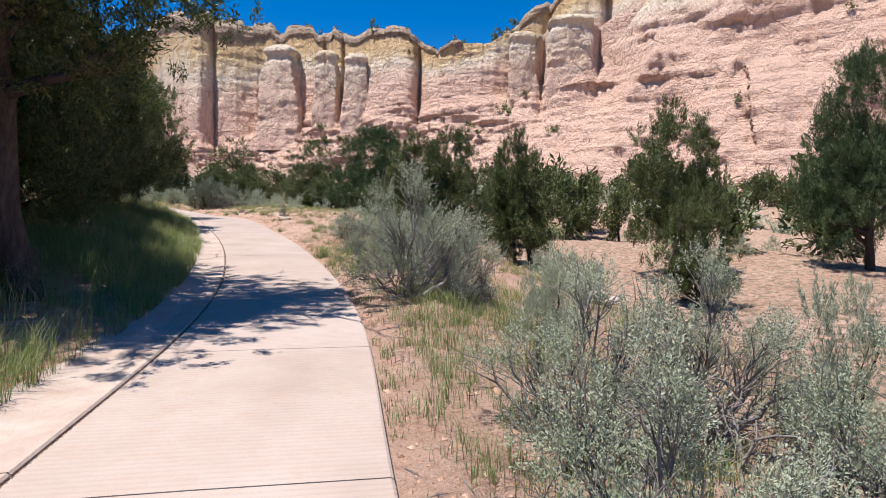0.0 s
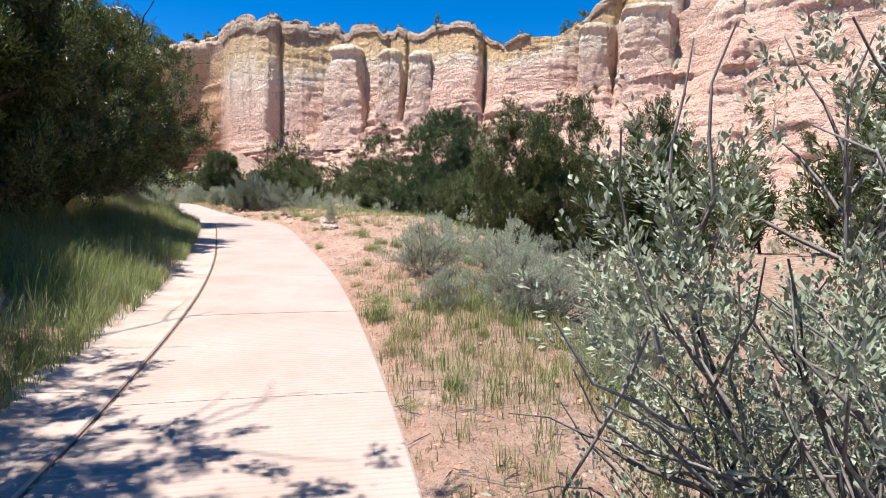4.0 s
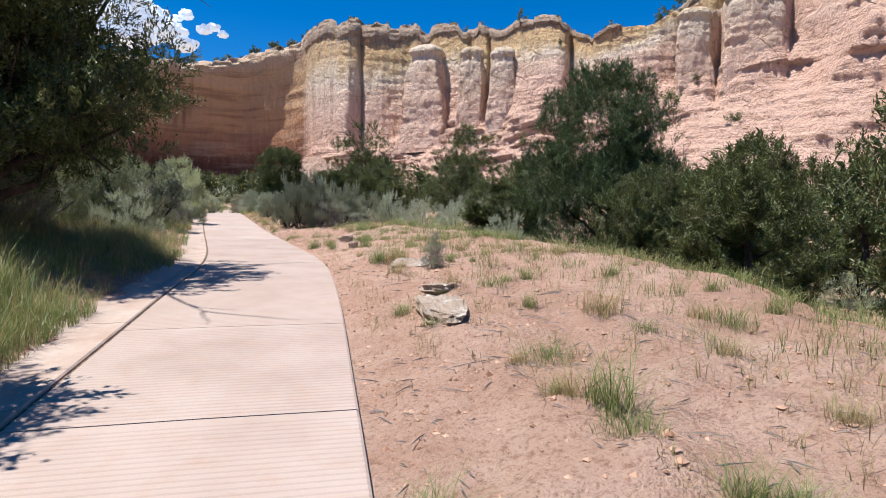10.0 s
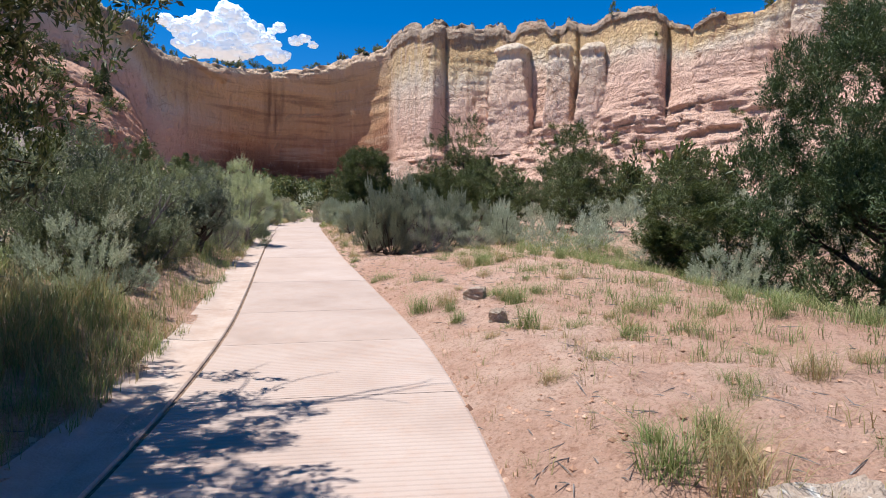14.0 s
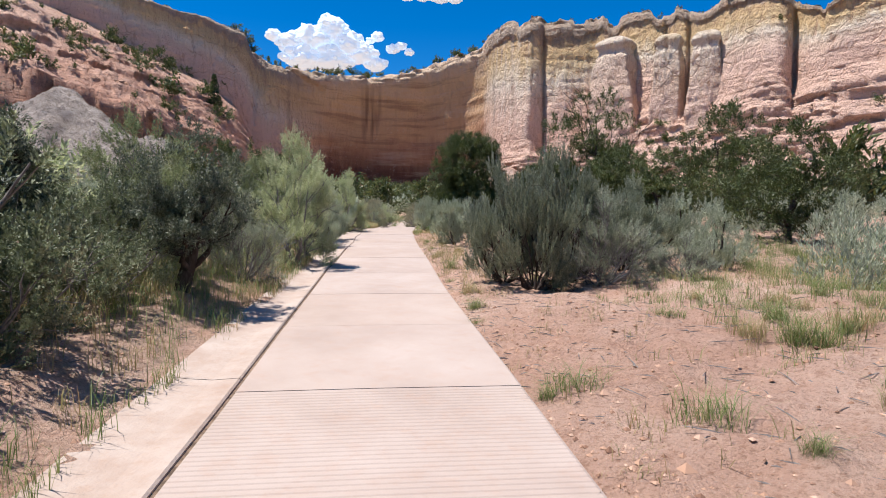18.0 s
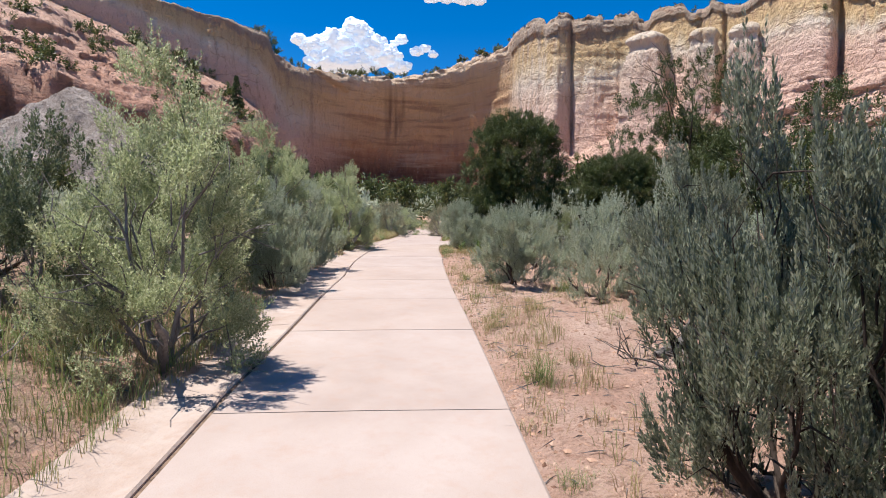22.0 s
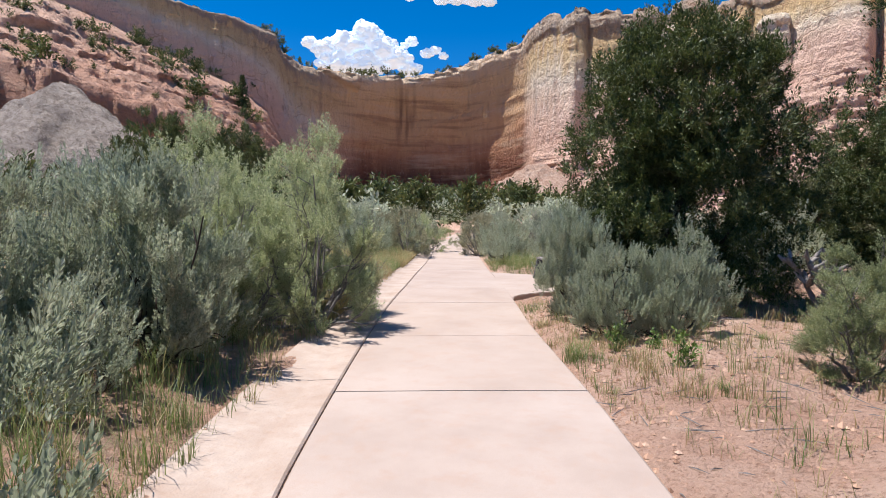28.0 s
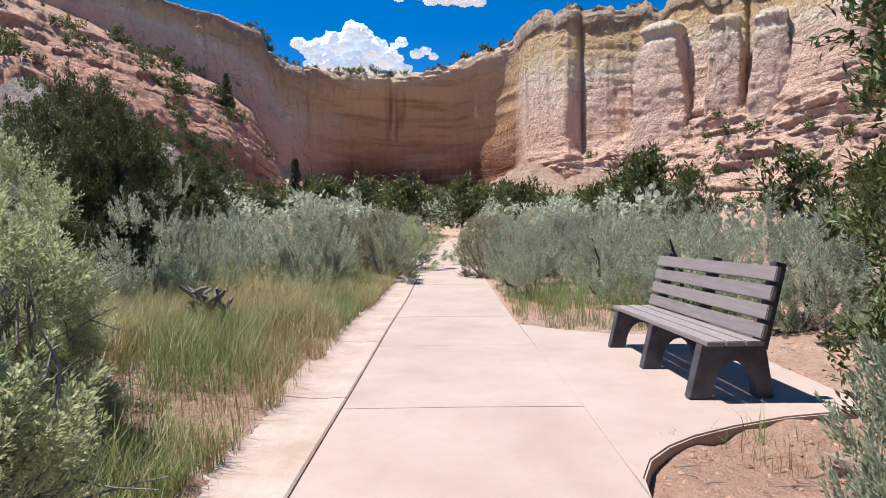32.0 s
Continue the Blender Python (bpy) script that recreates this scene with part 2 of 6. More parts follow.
def rock_material():
    k = Mat("weathered_sandstone", 0.92, 0.15)
    p = k.where("Object")
    c = k.ramp(k.noise(p, 4.0, 6, 0.7), [(0.28, (0.26, 0.17, 0.12)), (0.46, (0.40, 0.31, 0.245)), (0.7, (0.50, 0.43, 0.365))])
    c = k.mix(k.ramp(k.noise(p, 9.0, 4, 0.7), [(0.56, (0,) * 3), (0.66, (0.8,) * 3)]), c, (0.16, 0.13, 0.105))
    c = k.mix(k.ramp(k.noise(p, 7.0, 4, 0.6), [(0.60, (0,) * 3), (0.66, (0.85,) * 3)]), c, (0.66, 0.63, 0.58))
    k.colour(c)
    return k.bump(k.maths("ADD", k.noise(p, 14, 6, 0.7), k.noise(p, 55, 4, 0.7)), 0.8, 0.03).m


def leaf_material(name, tones, dead=None, translucent=0.25, heads=None):
    """Foliage whose tone varies from leaf to leaf and from plant to plant."""
    k = Mat(name, 0.5, 0.4)
    geo = k.node("NewGeometry").outputs["Random Per Island"]
    c = k.ramp(geo, [(i / max(len(tones) - 1, 1), t) for i, t in enumerate(tones)])
    c = k.mix(k.maths("MULTIPLY", k.node("ObjectInfo").outputs["Random"], 0.30), c, tones[0])
    if heads:
        c = k.mix(k.maths("MULTIPLY", k.attribute("tone"), 0.5), c, heads)
    if dead:
        c = k.mix(k.ramp(k.noise(k.where("Object"), 1.6, 3), [(0.55, (0,) * 3), (0.72, (0.75,) * 3)]), c, dead)
    k.colour(c)
    tr = k.node("BsdfTranslucent", Color=c)
    mx = k.node("MixShader", Fac=translucent)
    k.t.links.new(k.b.outputs[0], mx.inputs[1])
    k.t.links.new(tr.outputs[0], mx.inputs[2])
    k.t.links.new(mx.outputs[0], k.t.nodes["Material Output"].inputs["Surface"])
    return k.m


def bark_material(name, dark, light, stretch=0.25):
    k = Mat(name, 0.95, 0.1)
    p = k.where("Object", (1, 1, stretch))
    n = k.noise(p, 22, 5, 0.7)
    k.colour(k.mix(k.ramp(k.noise(p, 4, 3), [(0.35, (0,) * 3), (0.7, (0.8,) * 3)]), k.ramp(n, [(0.3, dark), (0.7, light)]), dark))
    return k.bump(n, 0.8, 0.02).m


def bench_material():
    k = Mat("grey_plastic_lumber", 0.55, 0.35)
    p = k.where("Object", (1, 0.12, 1))
    n = k.noise(p, 26, 5, 0.7)
    c = k.ramp(n, [(0.3, (0.20, 0.165, 0.165)), (0.6, (0.275, 0.235, 0.232)), (0.8, (0.35, 0.305, 0.30))])
    k.colour(k.mix(k.maths("MULTIPLY", k.node("ObjectInfo").outputs["Random"], 0.3), c, (0.31, 0.26, 0.245)))
    return k.bump(n, 0.35, 0.004).m


def frame_material():
    k = Mat("dark_plastic_frame", 0.5, 0.35)
    p = k.where("Object")
    k.colour(k.ramp(k.noise(p, 8, 4), [(0.35, (0.045, 0.045, 0.055)), (0.7, (0.085, 0.085, 0.10))]))
    return k.bump(k.noise(p, 70, 3), 0.2, 0.003).m


def cloud_material():
    k = Mat("cloud", 1.0, 0.0)
    k.colour((0.74, 0.82, 0.92))
    # faint glow added in place of light scattered inside the cloud
    k.put(k.b.inputs["Emission Color"], (0.80, 0.89, 1.0, 1))
    k.put(k.b.inputs["Emission Strength"], 0.2)
    return k.m


M_GROUND, M_CONCRETE, M_GUTTER, M_JOINT = ground_material(), concrete_material(), gutter_material(), dark_joint_material()
M_CLIFF, M_TALUS, M_ROCK, M_CLOUD = cliff_material(), talus_material(), rock_material(), cloud_material()
M_JUNIPER = leaf_material("juniper_foliage", [(0.036, 0.058, 0.017), (0.076, 0.108, 0.029), (0.134, 0.162, 0.045), (0.225, 0.23, 0.076)], (0.16, 0.125, 0.072), 0.22, (0.03, 0.046, 0.015))
M_PINYON = leaf_material("pinyon_needles", [(0.042, 0.073, 0.026), (0.084, 0.125, 0.042), (0.145, 0.185, 0.065)], None, 0.22, (0.032, 0.055, 0.021))
M_SAGE = leaf_material("sagebrush_leaves", [(0.29, 0.33, 0.225), (0.43, 0.465, 0.33), (0.55, 0.58, 0.43), (0.62, 0.65, 0.50)], (0.36, 0.33, 0.22), 0.42, (0.15, 0.18, 0.10))
M_DARKSAGE = leaf_material("dull_sagebrush_leaves", [(0.15, 0.175, 0.11), (0.27, 0.295, 0.195), (0.39, 0.41, 0.29), (0.50, 0.52, 0.38)], (0.29, 0.265, 0.18), 0.36, (0.08, 0.095, 0.055))
M_OLIVE = leaf_material("saltbush_leaves", [(0.27, 0.315, 0.15), (0.42, 0.46, 0.235), (0.57, 0.59, 0.345), (0.72, 0.72, 0.49)], (0.44, 0.39, 0.25), 0.5, (0.17, 0.21, 0.095))
M_DULLOLIVE = leaf_material("olive_shrub_leaves", [(0.17, 0.205, 0.095), (0.28, 0.315, 0.145), (0.39, 0.415, 0.21), (0.53, 0.54, 0.31)], (0.32, 0.28, 0.17), 0.36, (0.11, 0.135, 0.06))
M_OLDSAGE = leaf_material("old_sagebrush_leaves", [(0.055, 0.07, 0.04), (0.10, 0.12, 0.07), (0.17, 0.19, 0.125), (0.26, 0.28, 0.20)], None, 0.2)
M_WEED = leaf_material("weed_leaves", [(0.10, 0.17, 0.04), (0.17, 0.25, 0.06), (0.26, 0.33, 0.09)], None, 0.35, (0.08, 0.13, 0.03))
M_DULLBUSH = leaf_material("dull_shrub_leaves", [(0.10, 0.125, 0.06), (0.165, 0.195, 0.10), (0.235, 0.26, 0.145), (0.32, 0.335, 0.21)], (0.22, 0.19, 0.12), 0.25, (0.10, 0.125, 0.06))
M_TANBUSH = leaf_material("brownish_shrub_leaves", [(0.27, 0.255, 0.155), (0.40, 0.375, 0.24), (0.52, 0.485, 0.33)], (0.42, 0.33, 0.23), 0.18, (0.20, 0.21, 0.115))
M_GREYBUSH = leaf_material("greyish_shrub_leaves", [(0.22, 0.25, 0.165), (0.33, 0.36, 0.25), (0.45, 0.47, 0.355)], (0.36, 0.335, 0.28), 0.16, (0.21, 0.235, 0.15))
M_GRASS = leaf_material("green_grass", [(0.11, 0.165, 0.045), (0.19, 0.25, 0.075), (0.28, 0.31, 0.12), (0.42, 0.36, 0.19)], None, 0.4)
M_DRYGRASS = leaf_material("dry_grass", [(0.22, 0.23, 0.09), (0.36, 0.29, 0.13), (0.52, 0.41, 0.23), (0.40, 0.235, 0.12), (0.30, 0.30, 0.13)], None, 0.4)
M_BARK = bark_material("juniper_bark", (0.045, 0.033, 0.027), (0.135, 0.105, 0.088))
M_TWIG = bark_material("shrub_twigs", (0.13, 0.11, 0.10), (0.40, 0.365, 0.345))
M_PINKRUBBLE = talus_material("pink_rubble", (0.34, 0.20, 0.145), (0.50, 0.345, 0.265), (0.60, 0.46, 0.375))
M_DEADWOOD = bark_material("bleached_deadwood", (0.17, 0.145, 0.13), (0.36, 0.325, 0.30))
M_GREYWOOD = bark_material("weathered_grey_deadwood", (0.06, 0.05, 0.045), (0.24, 0.21, 0.19), 0.1)
M_GRAVEL = gravel_material()
M_BENCH, M_FRAME = bench_material(), frame_material()


# ---- mesh helpers ----
def from_arrays(name, verts, faces, material, smooth=False):
    """A mesh from an array of places and arrays of quads or triangles (one array, or a list of arrays)."""
    me = bpy.data.meshes.new(name)
    verts = np.asarray(verts, np.float32)
    groups = faces if isinstance(faces, list) else [faces]
    groups = [np.asarray(g, np.int32) for g in groups if len(g)]
    me.vertices.add(len(verts))
    me.vertices.foreach_set("co", verts.ravel())
    me.loops.add(sum(g.size for g in groups))
    me.loops.foreach_set("vertex_index", np.concatenate([g.ravel() for g in groups]))
    sizes = np.concatenate([np.full(len(g), g.shape[1], np.int32) for g in groups])
    me.polygons.add(len(sizes))
    me.polygons.foreach_set("loop_start", np.r_[0, np.cumsum(sizes)[:-1]].astype(np.int32))
    me.polygons.foreach_set("use_smooth", np.full(len(sizes), smooth))
    me.materials.append(material)
    me.update(calc_edges=True)
    me.validate()
    return me


def attach(name, mesh, parent=None, label=""):
    ob = new(name, mesh)
    ob.parent = parent
    return tagged(ob, label)


def part(name, bm, material, parent, label=""):
    me = bpy.data.meshes.new(name)
    bm.to_mesh(me)
    bm.free()
    me.materials.append(material)
    return attach(name, me, parent, label)


def grid_faces(rows, cols):
    i = np.arange(rows * cols).reshape(rows, cols)
    return np.stack([i[:-1, :-1], i[:-1, 1:], i[1:, 1:], i[1:, :-1]], -1).reshape(-1, 4)


class Tubes:
    """Collects tapered round branches into one mesh."""

    def __init__(self):
        self.v, self.f, self.n = [], [], 0

    def add(self, points, radii, sides=5):
        p, r = np.asarray(points, float), np.asarray(radii, float)
        way = np.gradient(p, axis=0)
        way /= np.maximum(np.linalg.norm(way, axis=1), 1e-9)[:, None]
        ref = np.where(np.abs(way[:, 2:3]) > 0.9, [[1.0, 0, 0]], [[0, 0, 1.0]])
        a = np.cross(way, ref)
        a /= np.linalg.norm(a, axis=1)[:, None]
        b = np.cross(way, a)
        t = np.arange(sides) * 2 * np.pi / sides
        ring = p[:, None] + r[:, None, None] * (np.cos(t)[None, :, None] * a[:, None] + np.sin(t)[None, :, None] * b[:, None])
        self.v.append(ring.reshape(-1, 3))
        i = self.n + np.arange(len(p) * sides).reshape(len(p), sides)
        j = np.roll(i, -1, 1)
        self.f.append(np.stack([i[:-1], j[:-1], j[1:], i[1:]], -1).reshape(-1, 4))
        self.n += len(p) * sides

    def mesh(self, name, material):
        return from_arrays(name, np.concatenate(self.v), np.concatenate(self.f), material, True)


def leaf_blades(centres, ways, length, width, rng, fold=0.25):
    """Pointed leaves, each a kite of two triangles bent along its middle: places and quads."""
    n = len(centres)
    ways = ways / np.maximum(np.linalg.norm(ways, axis=1), 1e-9)[:, None]
    across = np.cross(ways, rng.normal(size=(n, 3)) * 0.45 + np.array([0, 0, 1.0]))
    across /= np.maximum(np.linalg.norm(across, axis=1), 1e-9)[:, None]
    up = np.cross(across, ways)
    ln = (length * rng.uniform(0.6, 1.35, n))[:, None]
    wd = (width * rng.uniform(0.7, 1.3, n))[:, None]
    mid = centres + ways * ln * 0.55
    v = np.stack([centres, mid + across * wd / 2 + up * ln * fold * 0.3, centres + ways * ln, mid - across * wd / 2 + up * ln * fold * 0.3], 1)
    return v.reshape(-1, 3), np.arange(4 * n).reshape(n, 4)


def bent(rng, start, way, length, steps, wander, lift=0.0):
    """A wandering line of a branch."""
    p, w = [np.array(start, float)], np.array(way, float)
    for _ in range(steps):
        w = w + rng.normal(size=3) * wander + np.array([0, 0, lift])
        w /= np.linalg.norm(w)
        p.append(p[-1] + w * length / steps)
    return np.array(p)


# ---- the plan ----
# The trail's middle line: x, y, height
TRAIL = [(-0.1, -6.0, 0.12), (-0.35, -3.0, 0.2), (-0.66, -0.1, 0.29), (-1.15, 2.86, 0.39), (-1.65, 5.75, 0.49), (-2.38, 8.64, 0.61), (-3.3, 11.46, 0.77), (-4.35, 14.25, 0.96),
         (-5.5, 16.93, 1.17), (-6.8, 19.62, 1.39), (-8.13, 22.29, 1.59), (-9.55, 24.93, 1.7), (-11.16, 27.42, 1.78), (-12.9, 29.84, 1.91),
         (-14.66, 32.27, 2.07), (-16.4, 34.7, 2.24), (-18.15, 37.14, 2.44), (-19.92, 39.54, 2.64), (-21.66, 41.98, 2.78), (-23.32, 44.46, 2.89),
         (-24.95, 46.98, 2.97), (-26.56, 49.5, 3.0), (-28.2, 52.05, 3.03), (-29.8, 54.6, 3.07), (-31.4, 57.1, 3.13), (-33.0, 59.6, 3.2), (-34.75, 62.1, 3.3), (-36.5, 64.7, 3.4), (-38.1, 67.5, 3.5), (-39.4, 70.6, 3.62), (-40.6, 74.0, 3.8), (-42.6, 77.6, 4.02), (-46.0, 80.2, 4.2), (-50.5, 82.0, 4.4)]


def spline(points, per=12):
    """A smooth line through the points, as an array."""
    p = np.array(points, float)
    p = np.vstack([2 * p[0] - p[1], p, 2 * p[-1] - p[-2]])
    out = []
    for i in range(1, len(p) - 2):
        for u in np.arange(per) / per:
            a, b, c, d = p[i - 1], p[i], p[i + 1], p[i + 2]
            out.append(0.5 * (2 * b + (c - a) * u + (2 * a - 5 * b + 4 * c - d) * u**2 + (3 * b - a - 3 * c + d) * u**3))
    return np.array(out + [p[-2]])


LINE = spline(TRAIL)
ALONG = np.r_[0, np.cumsum(np.hypot(*np.diff(LINE[:, :2], axis=0).T))]
START = float(ALONG[24])
ALONG = ALONG - START
TANGENT = np.gradient(LINE[:, :2], axis=0)
TANGENT /= np.hypot(*TANGENT.T)[:, None]


def on_trail(s, side=0.0):
    """The place at s metres along the trail and side metres to its left, and the unit tangent."""
    x, y, z, tx, ty = (np.interp(s, ALONG, c) for c in (*LINE.T, *TANGENT.T))
    n = np.hypot(tx, ty)
    tx, ty = tx / n, ty / n
    return np.array([x - side * ty, y + side * tx, z]), np.array([tx, ty])


def trail_place(x, y):
    """For arrays x, y: metres along the trail and metres to the left of its middle."""
    x, y = np.atleast_1d(np.asarray(x, float)), np.atleast_1d(np.asarray(y, float))
    s, lat = np.empty(len(x)), np.empty(len(x))
    for k in range(0, len(x), 4000):
        dx, dy = x[k : k + 4000, None] - LINE[:, 0], y[k : k + 4000, None] - LINE[:, 1]
        i = np.argmin(dx * dx + dy * dy, 1)
        r = np.arange(len(i))
        s[k : k + 4000] = ALONG[i] + dx[r, i] * TANGENT[i, 0] + dy[r, i] * TANGENT[i, 1]
        lat[k : k + 4000] = -dx[r, i] * TANGENT[i, 1] + dy[r, i] * TANGENT[i, 0]
    return s, lat


S_KNOTS = [-10, 0, 6, 12, 17, 22, 28, 33, 38, 46, 60]
RIGHT_NEAR = [-0.1, -0.1, -0.08, 0.0, 0.1, 0.14, 0.14, 0.12, 0.05, -0.02, 0.0]
RIGHT_MID = [-0.5, -0.6, -0.75, -0.5, 0.05, 0.25, 0.3, 0.35, 0.15, 0.0, 0.1]
RIGHT_FAR = [-1.0, -1.2, -1.6, -1.7, -1.6, -1.6, -1.4, -0.9, 0.1, 0.2, 0.3]
LEFT_NEAR = [0.1, 0.1, 0.1, 0.12, 0.16, 0.2, 0.24, 0.24, 0.2, 0.12, 0.08]
LEFT_MID = [0.5, 0.5, 0.55, 0.6, 0.7, 0.75, 0.7, 0.6, 0.5, 0.3, 0.2]
LEFT_FAR = [0.9, 0.9, 1.0, 1.2, 1.4, 1.4, 1.2, 1.1, 1.0, 0.7, 0.5]


def ground_height(x, y):
    """Height of the bare ground, for arrays."""
    x, y = np.atleast_1d(np.asarray(x, float)), np.atleast_1d(np.asarray(y, float))
    s, lat = trail_place(x, y)
    base = np.interp(s, ALONG, LINE[:, 2])
    k = [np.interp(s, S_KNOTS, c) for c in (RIGHT_NEAR, RIGHT_MID, RIGHT_FAR, LEFT_NEAR, LEFT_MID, LEFT_FAR)]
    d = np.where(lat < 0, -lat - 0.9, lat - 1.5)
    ease = lambda a, b: np.clip((d - a) / (b - a), 0, 1) ** 2 * (3 - 2 * np.clip((d - a) / (b - a), 0, 1))
    right = k[0] * ease(0, 1.2) + (k[1] - k[0]) * ease(1.0, 4.0) + (k[2] - k[1]) * ease(3.6, 8.5)
    left = k[3] * ease(0, 0.8) + (k[4] - k[3]) * ease(0.5, 3.5) + (k[5] - k[4]) * ease(3.0, 9.0)
    near = np.where(lat < 0, right - 0.055 * (1 - ease(-0.05, 0.3)), left - 0.09 * (1 - ease(-0.36, 0.02)))
    far = np.hypot(x + 15, y - 30)
    bearing = np.degrees(np.arctan2(-(x + 15), y - 30))
    lift = np.interp(bearing, [-180, -120, -60, -10, 20, 40, 60, 90, 130, 180], [0.1, 0.2, 0.30, 0.20, 0.19, 0.26, 0.34, 0.4, 0.3, 0.1])
    rise = lift * 1e-3 * np.maximum(far - 30, 0) ** 2
    pad = (s > 54.2) & (s < 59.75) & (lat < -0.8) & (lat > -3.0)
    return base + near + np.minimum(rise, 60) * np.clip((np.abs(lat) - 1.5) / 8, 0, 1) - 0.09 * pad


def lattice(ix, iy, iz, seed):
    h = (ix * 374761393 + iy * 668265263 + iz * 2147483647 + seed * 1274126177) & 0xFFFFFFFF
    h = ((h ^ (h >> 13)) * 1274126177) & 0xFFFFFFFF
    return ((h ^ (h >> 16)) & 0xFFFF) / 32767.5 - 1.0


def value_noise(x, y, z=0.0, seed=0):
    """Smooth noise between -1 and 1, for arrays."""
    x, y, z = np.broadcast_arrays(np.asarray(x, float), np.asarray(y, float), np.asarray(z, float))
    i, j, k = (np.floor(a).astype(np.int64) for a in (x, y, z))
    u, v, w = ((a - b) ** 2 * (3 - 2 * (a - b)) for a, b in ((x, i), (y, j), (z, k)))
    c = [[[lattice(i + a, j + b, k + d, seed) for d in (0, 1)] for b in (0, 1)] for a in (0, 1)]
    mix = lambda p, q, t: p + (q - p) * t
    return mix(mix(mix(c[0][0][0], c[1][0][0], u), mix(c[0][1][0], c[1][1][0], u), v), mix(mix(c[0][0][1], c[1][0][1], u), mix(c[0][1][1], c[1][1][1], u), v), w)


def fractal(x, y, z=0.0, seed=0, octaves=4):
    out, amp = 0.0, 1.0
    for o in range(octaves):
        out, amp = out + amp * value_noise(np.asarray(x) * 2**o, np.asarray(y) * 2**o, np.asarray(z) * 2**o, seed + o), amp * 0.5
    return out


def relief(x, y):
    """Small unevenness of the ground beside the trail, for arrays."""
    s, lat = trail_place(x, y)
    d = np.where(lat < 0, -lat - 0.9, lat - 1.5)
    w = np.clip((d - 0.05) / 0.9, 0, 1)
    edge = np.exp(-(((lat - 1.42) / 0.2) ** 2)) * (0.024 + 0.03 * fractal(x * 1.7, y * 1.7, 0, 6, 3))
    return edge + w * (0.05 * fractal(x * 0.9, y * 0.9, 0, 3) + 0.042 * fractal(x * 2.6, y * 2.6, 0, 9, 3) + 0.024 * (1 - 2 * np.abs(value_noise(x * 4.4, y * 4.4, 0, 8)))) + np.clip(d / 20, 0, 1) * 0.5 * fractal(x * 0.07, y * 0.07, 0, 5)


def surface(x, y):
    """Height of the ground with its unevenness at one place."""
    return float(ground_height(x, y)[0] + relief(np.array([x]), np.array([y]))[0])


# ---- ground ----
def axis(lo, hi, step, far_lo, far_hi):
    out, d, p = [], step, lo
    mid = list(np.arange(lo, hi, step))
    while p > far_lo:
        d *= 1.16
        p -= d
        out.append(p)
    up, d, p = [], step, mid[-1]
    while p < far_hi:
        d *= 1.16
        p += d
        up.append(p)
    return np.array(out[::-1] + mid + up)


def build_ground():
    xs, ys = axis(-31, 4, 0.1, -3000, 3000), axis(-2, 58, 0.105, -3000, 3000)
    gx, gy = (a.ravel() for a in np.meshgrid(xs, ys))
    z = ground_height(gx, gy) + relief(gx, gy)
    me = from_arrays("ground", np.stack([gx, gy, z], 1), grid_faces(len(ys), len(xs)), M_GROUND, True)
    s, lat = trail_place(gx, gy)
    litter = np.clip(np.where(lat > 0, (lat - 1.3) / 1.0, (-lat - 5.0) / 3.0), 0, 1) * 0.85 + 0.35 * np.clip((-lat - 0.9) / 0.5, 0, 1) * (s < 12)
    me.attributes.new("litter", "FLOAT", "POINT").data.foreach_set("value", np.clip(litter, 0, 1).astype(np.float32))
    tagged(new("ground", me), "reddish sandy desert ground with litter and low relief", "ground", kind="structure")


build_ground()

# ---- trail ----
JOINTS = [-4.96, -2.38, 0.0, 2.66, 5.16, 7.84, 10.43, 13.01, 15.49, 17.87, 20.06, 22.14, 24.45, 27.1, 28.9, 30.68, 33.45, 35.45, 37.4, 39.55, 41.71, 43.39, 45.08, 46.97, 49.35, 51.25, 53.65, 55.65, 57.99, 60.18, 62.56, 64.94, 67.52, 70.5, 73.48, 76.4, 79.3, 82.2, 85.1, 88.0]
RIGHT_EDGE, GROOVE, GUTTER_EDGE = -0.87, 0.87, 1.47
# the slab's right edge and its groove wander a little along the trail, in metres from their usual lines
EDGE_S, EDGE_SHIFT = [0, 10, 15, 19, 25, 29, 34, 38, 44, 49, 52, 56, 62], [-0.02, -0.01, -0.02, 0.03, -0.09, -0.17, -0.12, -0.03, -0.01, -0.07, 0.0, -0.05, 0.0]
GROOVE_S, GROOVE_SHIFT = [0, 10, 14, 20, 25, 33, 40, 43, 45.5, 48, 53, 62], [-0.03, -0.03, 0.0, 0.09, 0.12, 0.09, 0.12, 0.03, -0.08, 0.01, 0.05, 0.0]


def edge_shift(s, a):
    """How far the line at a metres from the trail's middle is moved sideways at s."""
    right, groove = np.interp(s, EDGE_S, EDGE_SHIFT), np.interp(s, GROOVE_S, GROOVE_SHIFT)
    return float(np.interp(a, [RIGHT_EDGE, -0.4, 0.4, GROOVE, GROOVE + 0.06, GUTTER_EDGE], [right, 0, 0, groove, groove, 0.03]))


